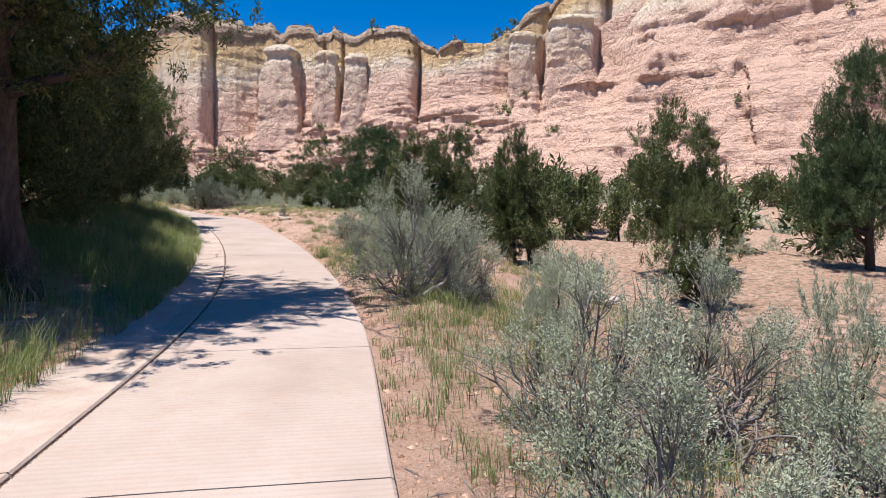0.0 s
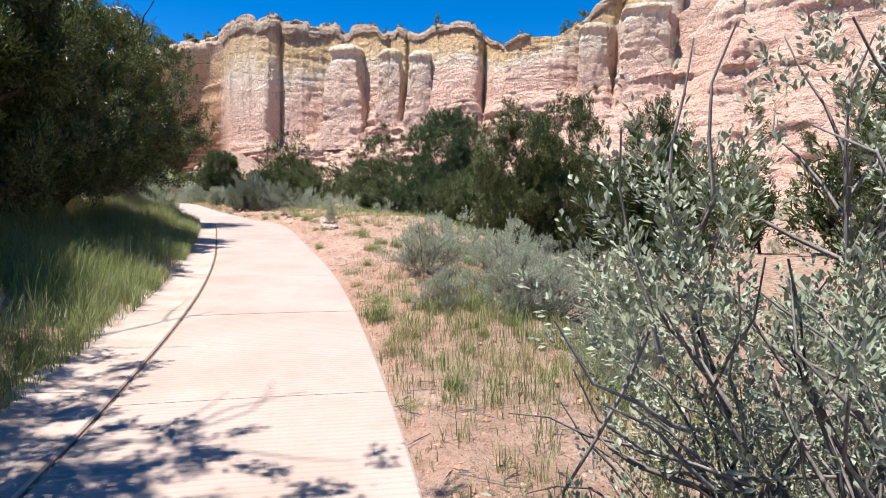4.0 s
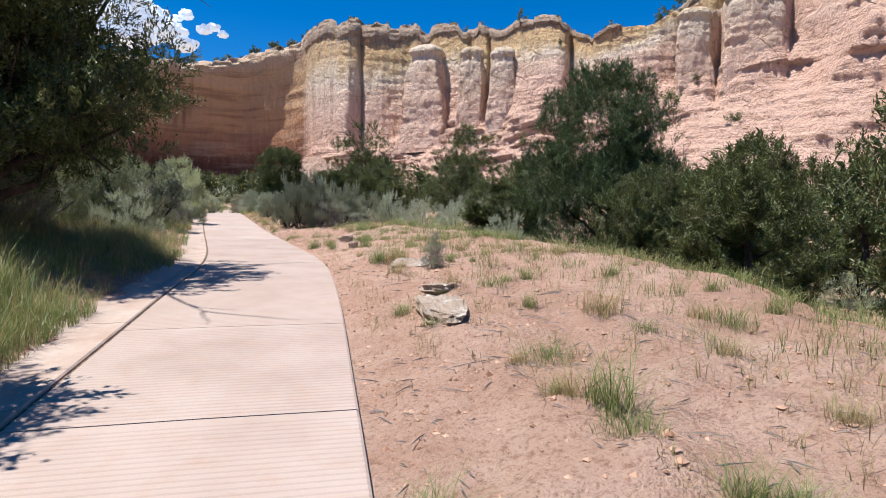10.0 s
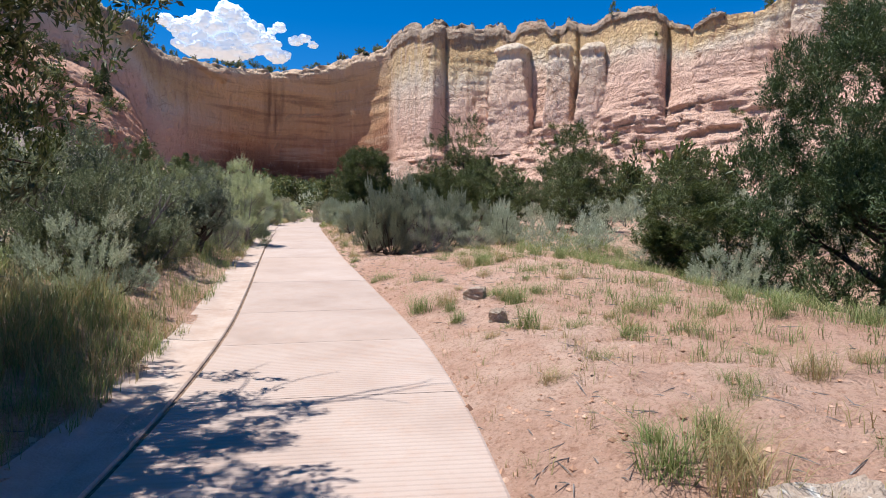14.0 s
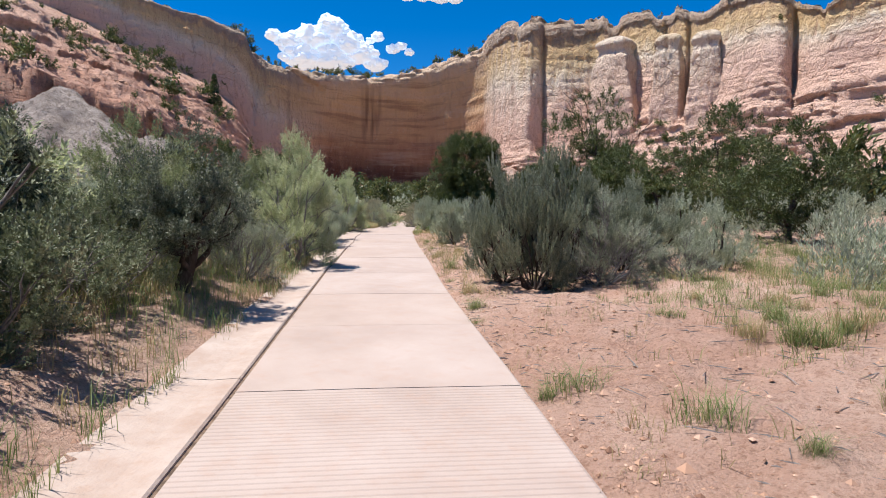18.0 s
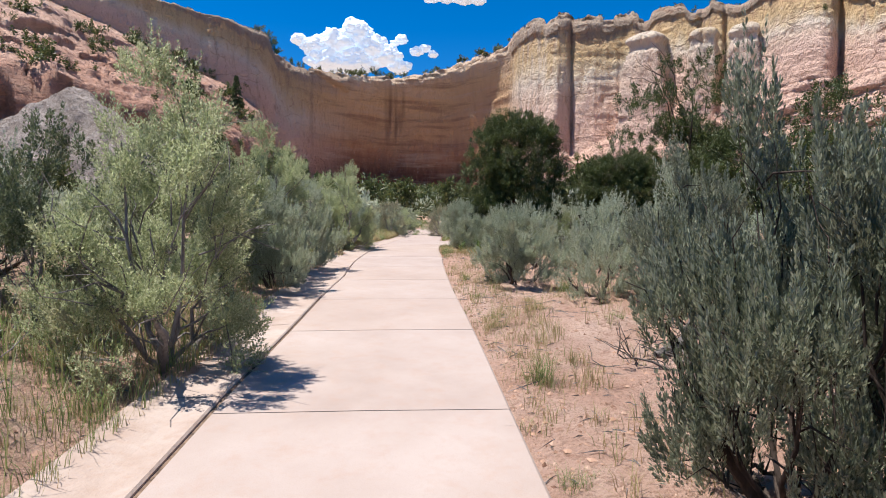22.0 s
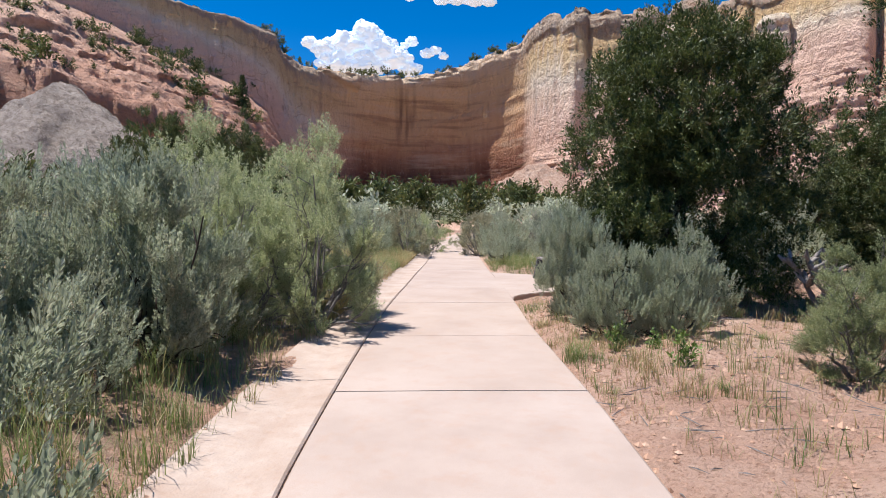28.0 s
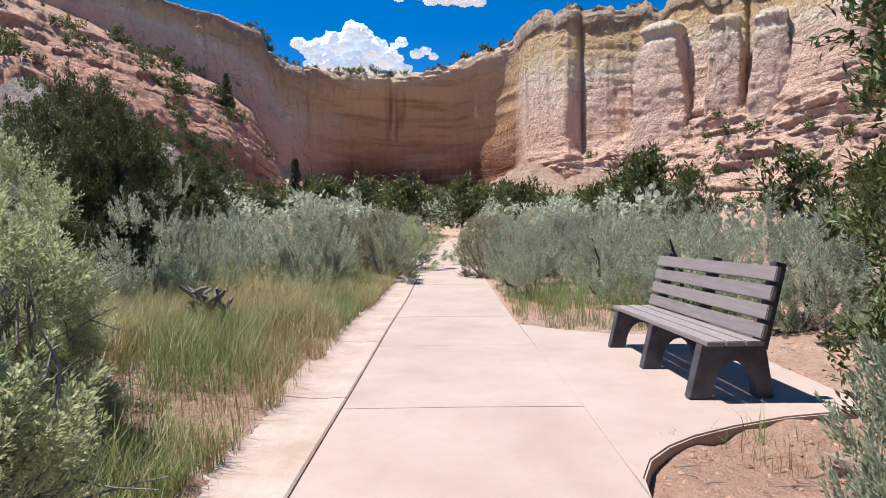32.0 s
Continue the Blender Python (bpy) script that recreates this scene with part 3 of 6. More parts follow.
def strip_mesh(name, s0, s1, sides, heights, material, ribbed=False, depth=0.12, gap=0.0055):
    """A slab between two distances along the trail, with the given offsets and heights across it, and its skirts."""
    if ribbed:
        rows, rib = [s0 + gap], 0.052
        for k in range(int((s1 - s0 - 0.06) / rib)):
            a = s0 + 0.03 + k * rib
            rows += [a, a + 0.008, a + 0.026, a + 0.034]
        rows = np.array(rows + [s1 - gap])
        down = np.array([0.0] + [0.0, -0.0045, -0.0045, 0.0] * int((s1 - s0 - 0.06) / rib) + [0.0])
    else:
        rows = np.linspace(s0 + gap, s1 - gap, max(3, int((s1 - s0) / 0.3)))
        down = np.zeros(len(rows))
    sides, heights = np.array([sides[0], *sides, sides[-1]]), np.array([-depth, *heights, -depth])
    v = []
    for s, d in zip(rows, down):
        (x, y, z), (tx, ty) = on_trail(s)
        for n, (a, h) in enumerate(zip(sides, heights)):
            a = a + edge_shift(s, a)
            v.append((x - a * ty, y + a * tx, z + h + (d if 2 <= n <= len(sides) - 3 else 0)))
    r, c = len(rows), len(sides)
    ends = [np.array([[k for k in range(c)]]), np.array([[(r - 1) * c + k for k in range(c)][::-1]])]
    return from_arrays(name, v, [grid_faces(r, c), *ends], material)


def build_trail():
    trail = tagged(new("pavement"), "pale pink concrete footpath, ribbed then smooth, with a gutter strip", "footpath", kind="structure")
    bed = strip_mesh("joint_bed", -5.2, 88.4, [RIGHT_EDGE + 0.02, 0.0, GUTTER_EDGE - 0.05], [-0.022, -0.016, -0.022], M_JOINT)
    attach("joint_bed", bed, trail, "dirt-filled joint between the slabs")
    rng = np.random.default_rng(4)
    for s0, s1 in zip(JOINTS[:-1], JOINTS[1:]):
        t = rng.uniform(-0.0012, 0.0012)
        wide = 0.011 if s1 < 44 else 0.003
        me = strip_mesh("slab", s0, s1, [RIGHT_EDGE, RIGHT_EDGE + 0.015, -0.8, 0.0, 0.8, GROOVE - 0.012 - wide, GROOVE - 0.002 - wide], [-0.012 + t, t, t, t + 0.004, t, t, -0.012 + t], M_CONCRETE, s1 < 33.7)
        attach("slab", me, trail)
        w = rng.uniform(-0.012, 0.012)
        me = strip_mesh("gutter_slab", s0 + 0.3 * (s0 > 0), s1 + 0.3, [GROOVE + 0.002 + wide, GROOVE + 0.014 + wide, 1.1, 1.3, GUTTER_EDGE + w], [-0.008, 0.004, -0.006, 0.008, 0.03], M_GUTTER)
        attach("gutter_slab", me, trail)
    # the widened pad under the bench
    ring = []
    for s, a in [(54.1, -0.885), (54.4, -0.94), (54.65, -1.06), (54.85, -1.24), (55.02, -1.46), (55.2, -1.8), (55.38, -2.25), (55.48, -2.7), (55.52, -3.0), (57.0, -3.05), (58.3, -3.0), (58.5, -2.7), (58.62, -2.0), (59.0, -1.4), (59.42, -0.95), (59.5, -0.885)]:
        (x, y, z), _ = on_trail(s, a)
        ring.append((x, y, z - 0.004))
    bm = bmesh.new()
    top = bm.faces.new([bm.verts.new(p) for p in ring])
    if top.normal.z < 0 or (top.normal_update() or top.normal.z < 0):
        top.normal_flip()
    low = bmesh.ops.extrude_face_region(bm, geom=[top])
    for v in low["geom"]:
        if isinstance(v, bmesh.types.BMVert):
            v.co.z -= 0.16
    bmesh.ops.bevel(bm, geom=[e for e in top.edges], offset=0.012, segments=2, affect="EDGES")
    bmesh.ops.recalc_face_normals(bm, faces=bm.faces)
    part("bench_pad", bm, M_CONCRETE, trail, "concrete pad with a rounded corner")


build_trail()

# ---- cliffs ----
from mathutils.bvhtree import BVHTree

WALL = [(-330, 60), (-270, 150), (-243, 215), (-234, 262), (-215, 295), (-188, 312), (-152, 303), (-118, 290), (-92, 305), (-55, 286), (-3, 262), (40, 246), (75, 232), (150, 195), (230, 140), (290, 40)]
TOP_U = [0, 100, 160, 169, 193, 196, 210, 235, 266, 284, 300, 336, 344, 355, 365, 373, 385, 400, 405, 412, 423, 430, 437, 445, 456, 463, 479, 492, 499, 512, 524, 528, 532, 545, 560, 600, 877]
TOP_Z = [118, 112, 104, 105, 101, 94, 89.6, 89.5, 92.5, 94, 99.5, 100.5, 105, 108.5, 105, 106.8, 105, 103, 106.5, 100, 102, 101.5, 94, 95.5, 89.5, 91.5, 92, 83, 77.5, 82, 85, 92, 96, 105, 116, 122, 122]
BASE_U = [0, 60, 90, 125, 172, 188, 199, 204, 234, 265, 295, 330, 344, 379, 402, 420, 438, 458, 484, 520, 536, 555, 575, 592, 640, 877]
BASE_Z = [104, 102, 98, 88, 70, 61, 43, 35, 30, 29.5, 29, 36, 40, 38, 48, 52, 56, 49.5, 53, 54, 54.5, 61, 70, 92, 104, 104]
APRON_U = [0, 160, 190, 205, 235, 320, 340, 360, 400, 440, 500, 560, 620, 877]
APRON_D = [170, 140, 95, 40, 12, 12, 26, 38, 60, 68, 60, 52, 62, 70]
CENTRE = np.array([-15.0, 30.0])
# the wall's buttresses: from, to, how far they stand out, and how much more so at their far end
BUTTRESSES = [(342, 375.5, 9.5, 0.35), (375.5, 412, 7.0, -0.7), (412, 438, 5.5, 0.0), (440, 450.5, 4.5, 0.0), (452, 489, 16.0, 0.6), (490, 533, 10.0, -0.5), (533, 545, 9.0, 0.0), (546, 568, 9.0, 0.0), (569, 592, 6.0, 0.0), (593, 640, 6.0, 0.0)]


def wall_line():
    p = np.array(WALL, float)
    seg = np.r_[0, np.cumsum(np.hypot(*np.diff(p, axis=0).T))]
    u = np.arange(0, seg[-1], 0.75)
    xy = np.stack([np.interp(u, seg, p[:, 0]), np.interp(u, seg, p[:, 1])], 1)
    k = np.hanning(17)
    k /= k.sum()
    pad = np.vstack([np.repeat(xy[:1], 8, 0), xy, np.repeat(xy[-1:], 8, 0)])
    return u, np.stack([np.convolve(pad[:, i], k, "valid") for i in (0, 1)], 1)


def blocks(u, size, seed):
    """Flat faces of uneven width that meet at corners, along the wall."""
    x = u / size + 0.45 * value_noise(u / (2.7 * size), 0 * u, 0, seed)
    i = np.floor(x).astype(np.int64)
    return lattice(i, 0 * i, 0 * i, seed + 1) + 0.9 * lattice(i, 0 * i, 0 * i, seed + 2) * (x - i - 0.5)


def chunks(u, h, wide, tall, seed):
    """Blocky masses over a rock slope."""
    i = np.floor(u / wide + 0.7 * value_noise(u / (2 * wide), h / (2 * tall), 0, seed)).astype(np.int64)
    j = np.floor(h / tall + 0.6 * value_noise(u / (1.5 * wide), h / (3 * tall), 0, seed + 1)).astype(np.int64)
    return lattice(i, j, 0 * i, seed + 2)


def hump(x, c, w):
    return np.clip(1 - ((x - c) / w) ** 2, 0, None) ** 0.5


def build_cliff():
    u, line = wall_line()
    way = CENTRE - line
    way /= np.hypot(*way.T)[:, None]
    top = np.interp(u, TOP_U, TOP_Z) + (1.5 * blocks(u, 6.5, 23) + 0.7 * fractal(u / 3, 0 * u, 0, 21, 3)) * np.where((u > 338) & (u < 560), 1, 0.5)
    base, reach = np.interp(u, BASE_U, BASE_Z), np.interp(u, APRON_U, APRON_D)
    foot_xy = line + way * reach[:, None]
    foot = ground_height(foot_xy[:, 0], foot_xy[:, 1]) - 2.0
    foot = np.minimum(foot, base - 3)
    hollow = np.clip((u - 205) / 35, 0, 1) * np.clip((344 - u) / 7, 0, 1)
    deep = 26 * np.clip((u - 215) / 40, 0, 1) * np.clip((345 - u) / 22, 0, 1) ** 0.55
    na, nw = 92, 84
    rows, strata = [], []
    spur = np.clip((206 - u) / 14, 0, 1)
    pale = np.clip((u - 552) / 10, 0, 1) * np.clip((640 - u) / 30, 0, 1)
    flute = (0.5 * blocks(u, 15, 61) + 0.3 * blocks(u, 5.2, 63) + 0.3 * fractal(u / 3.2, 0 * u, 0, 64, 2)) * (1 - 0.9 * hollow)
    wave = 1.2 * value_noise(u / 11, 0 * u, 0, 60)
    prow = np.zeros(len(u))
    for u0, u1, out, lean in BUTTRESSES:
        x = np.clip((u + wave - u0) / (u1 - u0), 0, 1)
        prow = np.maximum(prow, out * (np.clip(4 * x * (1 - x), 0, 1) ** 0.4) * (1 + lean * (x - 0.5)))
    slick = np.clip((u - 500) / 40, 0, 1)
    calm = np.maximum(0.75 * slick, 0.25 * spur)
    for a in np.linspace(0, 1, na):
        lift = a**1.12 * (1 - spur) + np.interp(a, [0, 0.30, 0.35, 1], [0, 0.20, 0.42, 1]) * spur
        h = foot + (base - foot) * lift
        step = 4.6 + 1.2 * value_noise(u / 60, 0 * u, 0, 40)
        fr = np.mod(h / step + 0.6 * fractal(u / 38, 0 * u, 0, 31, 2), 1.0)
        off = reach * (1 - a) + 0.55 * np.minimum(reach / np.maximum(base - foot, 1), 2) * step * fr * (1 - 0.85 * calm) * min(1, 6 * (1 - a)) * min(1, 5 * a)
        off = off + (3.6 * fractal(u / 30, h / 20, 0, 51, 3) + 0.8 * (1 - 0.5 * calm) * fractal(u / 15, h / 2.3, 0, 57, 4) - 2.6 * np.clip(value_noise(u / 4.5, h / 45, 0, 59) - 0.5, 0, 1)) * min(1, 4 * (1 - a) + 0.25) * min(1, 8 * a)
        run = reach * a
        long_ledge = 1 - 2 * np.abs(value_noise(u / 24 + h / 40, h / 3.6, 0, 53)) + 0.5 * (1 - 2 * np.abs(value_noise(u / 9 - h / 30, h / 1.9, 0, 54)))
        cleft = np.clip(value_noise(u / 5.5 + 0.4 * value_noise(u / 9, h / 9, 0, 56), h / 26, 0, 55) - 0.42, 0, 1)
        off = off + (0.95 * long_ledge * (1 - 0.5 * calm) - 2.6 * cleft * (1 - 0.85 * calm)) * min(1, 4 * (1 - a) + 0.15) * min(1, 8 * a) * (1 - 0.8 * hollow)
        off = off + (1 - calm) * (1.5 * chunks(u, h, 10, 4.2, 58) + 0.8 * chunks(u, h, 4.5, 2.0, 62)) * min(1, 5 * (1 - a) + 0.1) * min(1, 8 * a) * (1 - 0.8 * hollow)
        rough = chunks(u, run, 9, 8, 69) + 0.7 * chunks(u, run, 4, 3.6, 75) + 1 - 2 * np.abs(value_noise(u / 13, run / 11, 0, 65)) + 0.55 * (1 - 2 * np.abs(value_noise(u / 6, run / 5, 0, 66))) + 0.3 * fractal(u / 2.8, run / 2.6, 0, 67, 2)
        ledge = h / 3.4 + 0.55 * fractal(u / 26, run / 30, 0, 68, 3)
        saw = ledge - np.floor(ledge)
        lift_by = 1.7 * (np.clip(saw / 0.35, 0, 1) - saw) + 0.45 * rough * (0.5 + 0.5 * spur) + 0.7 * fractal(u / 9, run / 9, 0, 85, 3)
        face = 2.6 * (1 - 2 * np.abs(value_noise(u / 17 + 0.5 * value_noise(u / 30, h / 20, 0, 42), h / 55, 0, 43))) + 1.6 * chunks(u + 0.5 * h, h, 22, 13, 44)
        off = off + slick * face * min(1, 4 * a) * min(1, 4 * (1 - a) + 0.2)
        h = h + np.clip(reach / 60 - 0.6, 0, 1) * (1 - 0.8 * calm) * lift_by * min(1, 6 * a) * min(1, 5 * (1 - a))
        off = off + (flute + prow) * np.clip((a - 0.55) / 0.45, 0, 1) ** 1.6
        rows.append((off - deep, h))
        strata.append(-0.06 + 0.16 * a + 0.30 * spur * np.clip((h - 42) / 25, 0, 1) + 0.55 * pale * np.clip((h - 60) / 22, 0, 1))
    high = np.clip((u - 502) / 8, 0, 1)
    for b in np.linspace(0, 1, nw + 1)[1:]:
        h = base + (top - base) * b
        off = -0.17 * (h - base) + (flute + prow) * (1 - 0.45 * b * (u < 500)) - deep * (1 - b**1.6)
        off = off + (0.9 * fractal(u / 8, h / 26, 0, 71, 4) - 1.4 * np.clip(value_noise(u / 3.4 + 0.3 * value_noise(u / 5, h / 8, 0, 72), h / 48, 0, 70) - 0.55, 0, 1)) * (1 - 0.7 * hollow) + 0.28 * fractal(u / 9, h / 1.6, 0, 73, 3) * (1 - 0.5 * hollow) + 1.3 * hollow * (1 - 2 * np.abs(value_noise(u / 60, h / 7, 0, 74))) * (b < 0.6)
        off = off - 26 * high * np.clip((h - 79 - 3 * value_noise(u / 9, 0 * u, 0, 79)) / 2.5, 0, 1)
        brow = np.clip((h - np.interp(u, [190, 200, 238, 244], [110, 96, 79, 110])) / 2.0, 0, 1) * np.clip((u - 186) / 12, 0, 1)
        off = off + brow * (3.2 + 1.3 * chunks(u, h, 7, 1.8, 45))
        cap = np.clip((b - 0.9) / 0.1, 0, 1)
        off = off - 5.5 * cap**2 + cap * (1.3 * fractal(u / 8, h / 1.1, 0, 77, 2) + 1.6 * chunks(u, h, 5, 1.6, 78)) + 1.2 * (0.85 < b < 0.92) * (u > 340)
        rows.append((off, h))
        strata.append(0.1 + 0.9 * b * np.ones(len(u)))
    for d, lift in ((9, 1.5), (22, 3.0), (60, 5.0), (150, 8.0)):
        rows.append((-0.17 * (top - base) - 5.5 - d - 26 * high, top + lift + 0.9 * fractal(u / 9, 0 * u + d, 0, 83, 2)))
        strata.append(np.full(len(u), 1.0))
    off, h = np.array([r[0] for r in rows]), np.array([r[1] for r in rows])
    v = np.stack([line[None, :, 0] + way[None, :, 0] * off, line[None, :, 1] + way[None, :, 1] * off, h], -1).reshape(-1, 3)
    me = from_arrays("cliff", v, grid_faces(len(rows), len(u))[:, ::-1], M_CLIFF, True)
    put = lambda name, a: me.attributes.new(name, "FLOAT", "POINT").data.foreach_set("value", np.broadcast_to(a, h.shape).astype(np.float32).ravel())
    put("strata", np.array(strata))
    # the spur's steep red face also takes the alcove colours, shade included
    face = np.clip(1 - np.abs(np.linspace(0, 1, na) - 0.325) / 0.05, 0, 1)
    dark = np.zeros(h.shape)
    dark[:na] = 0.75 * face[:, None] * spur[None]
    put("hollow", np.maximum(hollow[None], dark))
    streak = np.clip(0.35 + fractal(u[None] / 3.0, h / 40, 0, 91, 3), 0, 1) * hump(u, 265, 6.5)[None] * (np.clip((h - 60 - 9 * value_noise(u / 1.7, 0 * u, 0, 92)[None]) / 7, 0, 1) * np.clip((92 - h) / 16, 0, 1))
    thin = np.clip(fractal(u / 2.2, h / 60, 0, 95, 2) * 2 - 0.9, 0, 1) * np.clip((h - base[None] - 8) / 15, 0, 1) * 0.3 * (1 - 0.8 * hollow[None])
    drip = np.clip((u - 337) / 5, 0, 1) * np.clip((377 - u) / 14, 0, 1)
    put("drip", drip[None] * np.clip((h - base[None]) / 12, 0, 1) * np.clip((top[None] - h) / 14, 0, 1))
    rust = np.zeros(h.shape)
    rust[:na] = (0.85 * spur * np.clip((u - 60) / 60, 0.4, 1))[None]
    put("rust", rust)
    put("varnish", np.clip(streak * 0.75 + thin, 0, 1))
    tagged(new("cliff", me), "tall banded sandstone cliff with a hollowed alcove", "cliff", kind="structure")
    tree = BVHTree.FromPolygons(v.tolist(), grid_faces(len(rows), len(u)).tolist())
    return u, line, way, top, base, reach, tree


CLIFF_U, CLIFF_LINE, CLIFF_WAY, CLIFF_TOP, CLIFF_BASE, CLIFF_REACH, CLIFF_TREE = build_cliff()


def by_cliff(u, off, h):
    p = [np.interp(u, CLIFF_U, CLIFF_LINE[:, i]) + off * np.interp(u, CLIFF_U, CLIFF_WAY[:, i]) for i in (0, 1)]
    return Vector((*p, h))


def rock_pillar(u0, u1, low, high, stand, taper, seed, lean=0.0):
    """A blocky pillar of rock in front of the wall, with a weathered knob of a top."""
    n, m = 90, 96
    rng = np.random.default_rng(seed)
    wide = (u1 - u0) / 2
    c = by_cliff((u0 + u1) / 2, stand, 0)
    t, b = np.linspace(0, 2 * np.pi, m, endpoint=False)[None], np.linspace(0, 1, n)[:, None]
    x, y = np.cos(t), np.sin(t)
    turn = rng.uniform(-0.25, 0.25) + 0.15 * value_noise(b * 3, 0 * b, 0, seed + 2)
    square = np.maximum(np.abs(np.cos(t + turn)), np.abs(np.sin(t + turn)))
    cap = np.sqrt(np.clip(1 - np.clip((b - 0.93) / 0.07, 0, 1) ** 2.0, 0.0004, 1))
    waist = 1.12 - taper * b - 0.07 * hump(b, 0.86, 0.05) + 0.05 * hump(b, 0.92, 0.04)
    r = wide * waist * cap * (0.35 + 0.65 / square) * 0.86
    r = r * (1 + 0.07 * fractal(x * 1.5 + seed, y * 1.5, b * 3.5, seed, 4) + 0.035 * fractal(x * 1.4 + seed, y * 1.4, b * 22, seed + 5, 3) + 0.035 * chunks(5 * t + 0 * b, b * 8 + 0 * t, 1.3, 1.0, seed + 3))
    r = r - wide * 0.22 * np.clip(value_noise(x * 2.6 + seed, y * 2.6, b * 0.8, seed + 9) - 0.35, 0, 1) * (b < 0.95)
    z = low - 11 + (high - low + 11) * b + 0 * t
    v = np.stack([c.x + r * x + lean * b, c.y + r * y * 0.9, z], -1).reshape(-1, 3)
    i = np.arange(n * m).reshape(n, m)
    j = np.roll(i, -1, 1)
    me = from_arrays("rock_pillar", v, [np.stack([i[:-1], j[:-1], j[1:], i[1:]], -1).reshape(-1, 4), i[-1:]], M_CLIFF, True)
    me.attributes.new("strata", "FLOAT", "POINT").data.foreach_set("value", (0.27 + 0.33 * (b + 0 * t)).astype(np.float32).ravel())
    for name in ("hollow", "varnish", "drip", "rust"):
        me.attributes.new(name, "FLOAT", "POINT").data.foreach_set("value", np.zeros(n * m, np.float32))
    tagged(new("rock_pillar", me), "blocky pale pink and white sandstone pillar against the cliff", "rock pillar", "pillars along the cliff foot")


for k, spec in enumerate([(400, 428, 46, 87.0, 7.5, 0.62), (434.5, 448, 49, 80.5, 8.5, 0.26), (450, 466, 46, 77.5, 8.5, 0.45), (531, 544, 53, 78, 7, 0.2), (546, 567, 56, 82.5, 5, 0.25)]):
    rock_pillar(*spec, 100 + 7 * k)


def talus_cone(x, y, radius, height, seed, material, stretch=1.0):
    n, m = 60, 120
    t, b = np.linspace(0, 2 * np.pi, m, endpoint=False)[None], np.linspace(0.0, 1, n)[:, None]
    r = radius * b * (1 + 0.13 * fractal(np.cos(t) * 2 + seed, np.sin(t) * 2, 0, seed, 3) + 0 * b)
    px, py = x + r * np.cos(t), y + r * np.sin(t) * stretch
    z = surface(x, y) + height * (1 - np.sqrt(b * b + 0.001)) - 6 * b + 0.9 * fractal(px / 11, py / 11, 0, seed) * (0.3 + b) + 0.35 * (1 - 2 * np.abs(value_noise(px / 7, py / 7, 0, seed + 1))) + 0.5 * chunks(px, py, 2.6, 2.2, seed + 4) + 0.9 * fractal(px / 2.6, py / 2.6, 0, seed + 2, 2)
    i = np.arange(n * m).reshape(n, m)
    j = np.roll(i, -1, 1)
    me = from_arrays("talus_cone", np.stack([px, py, z], -1).reshape(-1, 3), np.stack([i[:-1], i[1:], j[1:], j[:-1]], -1).reshape(-1, 4), material, True)
    tagged(new("talus_cone", me), "sloping cone of loose rubble below the cliff", "talus cone", kind="structure")


talus_cone(-131, 89, 36, 22, 3, M_TALUS)
talus_cone(-147, 118, 42, 22, 8, M_TALUS)
talus_cone(-124, 266, 40, 18, 12, M_PINKRUBBLE)
talus_cone(-97, 262, 38, 15, 14, M_PINKRUBBLE)


# ---- clouds ----
def cloud(lobes, seed, dist=3000.0):
    """A heap of puffs; lobes are yaw, rise and half width in degrees, seen from the trail."""
    rng = np.random.default_rng(seed)
    bm = bmesh.new()

    def puff(at, r, detail):
        made = bmesh.ops.create_icosphere(bm, subdivisions=detail, radius=1.0)
        for vert in made["verts"]:
            d = vert.co.normalized()
            k = r * (1 + 0.30 * noise.fractal(d * 1.9 + at * (0.7 / r), 0.7, 2.2, 6))
            vert.co = at + Vector((d.x * k, d.y * k, d.z * k * (0.86 if d.z > 0 else 0.5)))

    for yaw, rise, half in lobes:
        a = radians(yaw)
        r = dist * math.tan(radians(half))
        at = Vector((-20 - dist * math.sin(a), 40 + dist * math.cos(a), 4 + dist * math.tan(radians(rise))))
        puff(at, r, 4)
        for _ in range(22):
            b, e = rng.uniform(0, 2 * math.pi), rng.uniform(-0.25, 1.2)
            d = Vector((math.cos(b) * math.cos(e), math.sin(b) * math.cos(e), math.sin(e) * 0.85))
            puff(at + d * r * rng.uniform(0.75, 1.0), r * rng.uniform(0.14, 0.42), 3)
    for face in bm.faces:
        face.smooth = True
    me = bpy.data.meshes.new("cloud")
    bm.to_mesh(me)
    bm.free()
    me.materials.append(M_CLOUD)
    tagged(new("cloud", me), "white fair-weather cumulus cloud in a blue sky", "cloud", kind="structure")


cloud([(46.2, 17.2, 0.7), (44.6, 16.6, 1.3), (42.6, 17.0, 1.7), (40.9, 17.8, 1.6), (39.4, 16.6, 1.6), (38.0, 16.0, 1.4), (43.6, 15.4, 1.6), (41.0, 15.4, 1.7), (36.8, 15.2, 1.0)], 5)
cloud([(36.6, 17.6, 0.55), (37.3, 17.3, 0.4)], 9)
cloud([(35.2, 16.6, 0.6), (34.4, 16.9, 0.5), (33.6, 16.4, 0.45)], 11)
cloud([(36.8, 21.4, 0.5), (35.2, 21.6, 0.6), (33.8, 21.2, 0.7), (32.2, 21.3, 0.9), (30.6, 21.2, 1.0), (29.2, 21.0, 0.7)], 13)


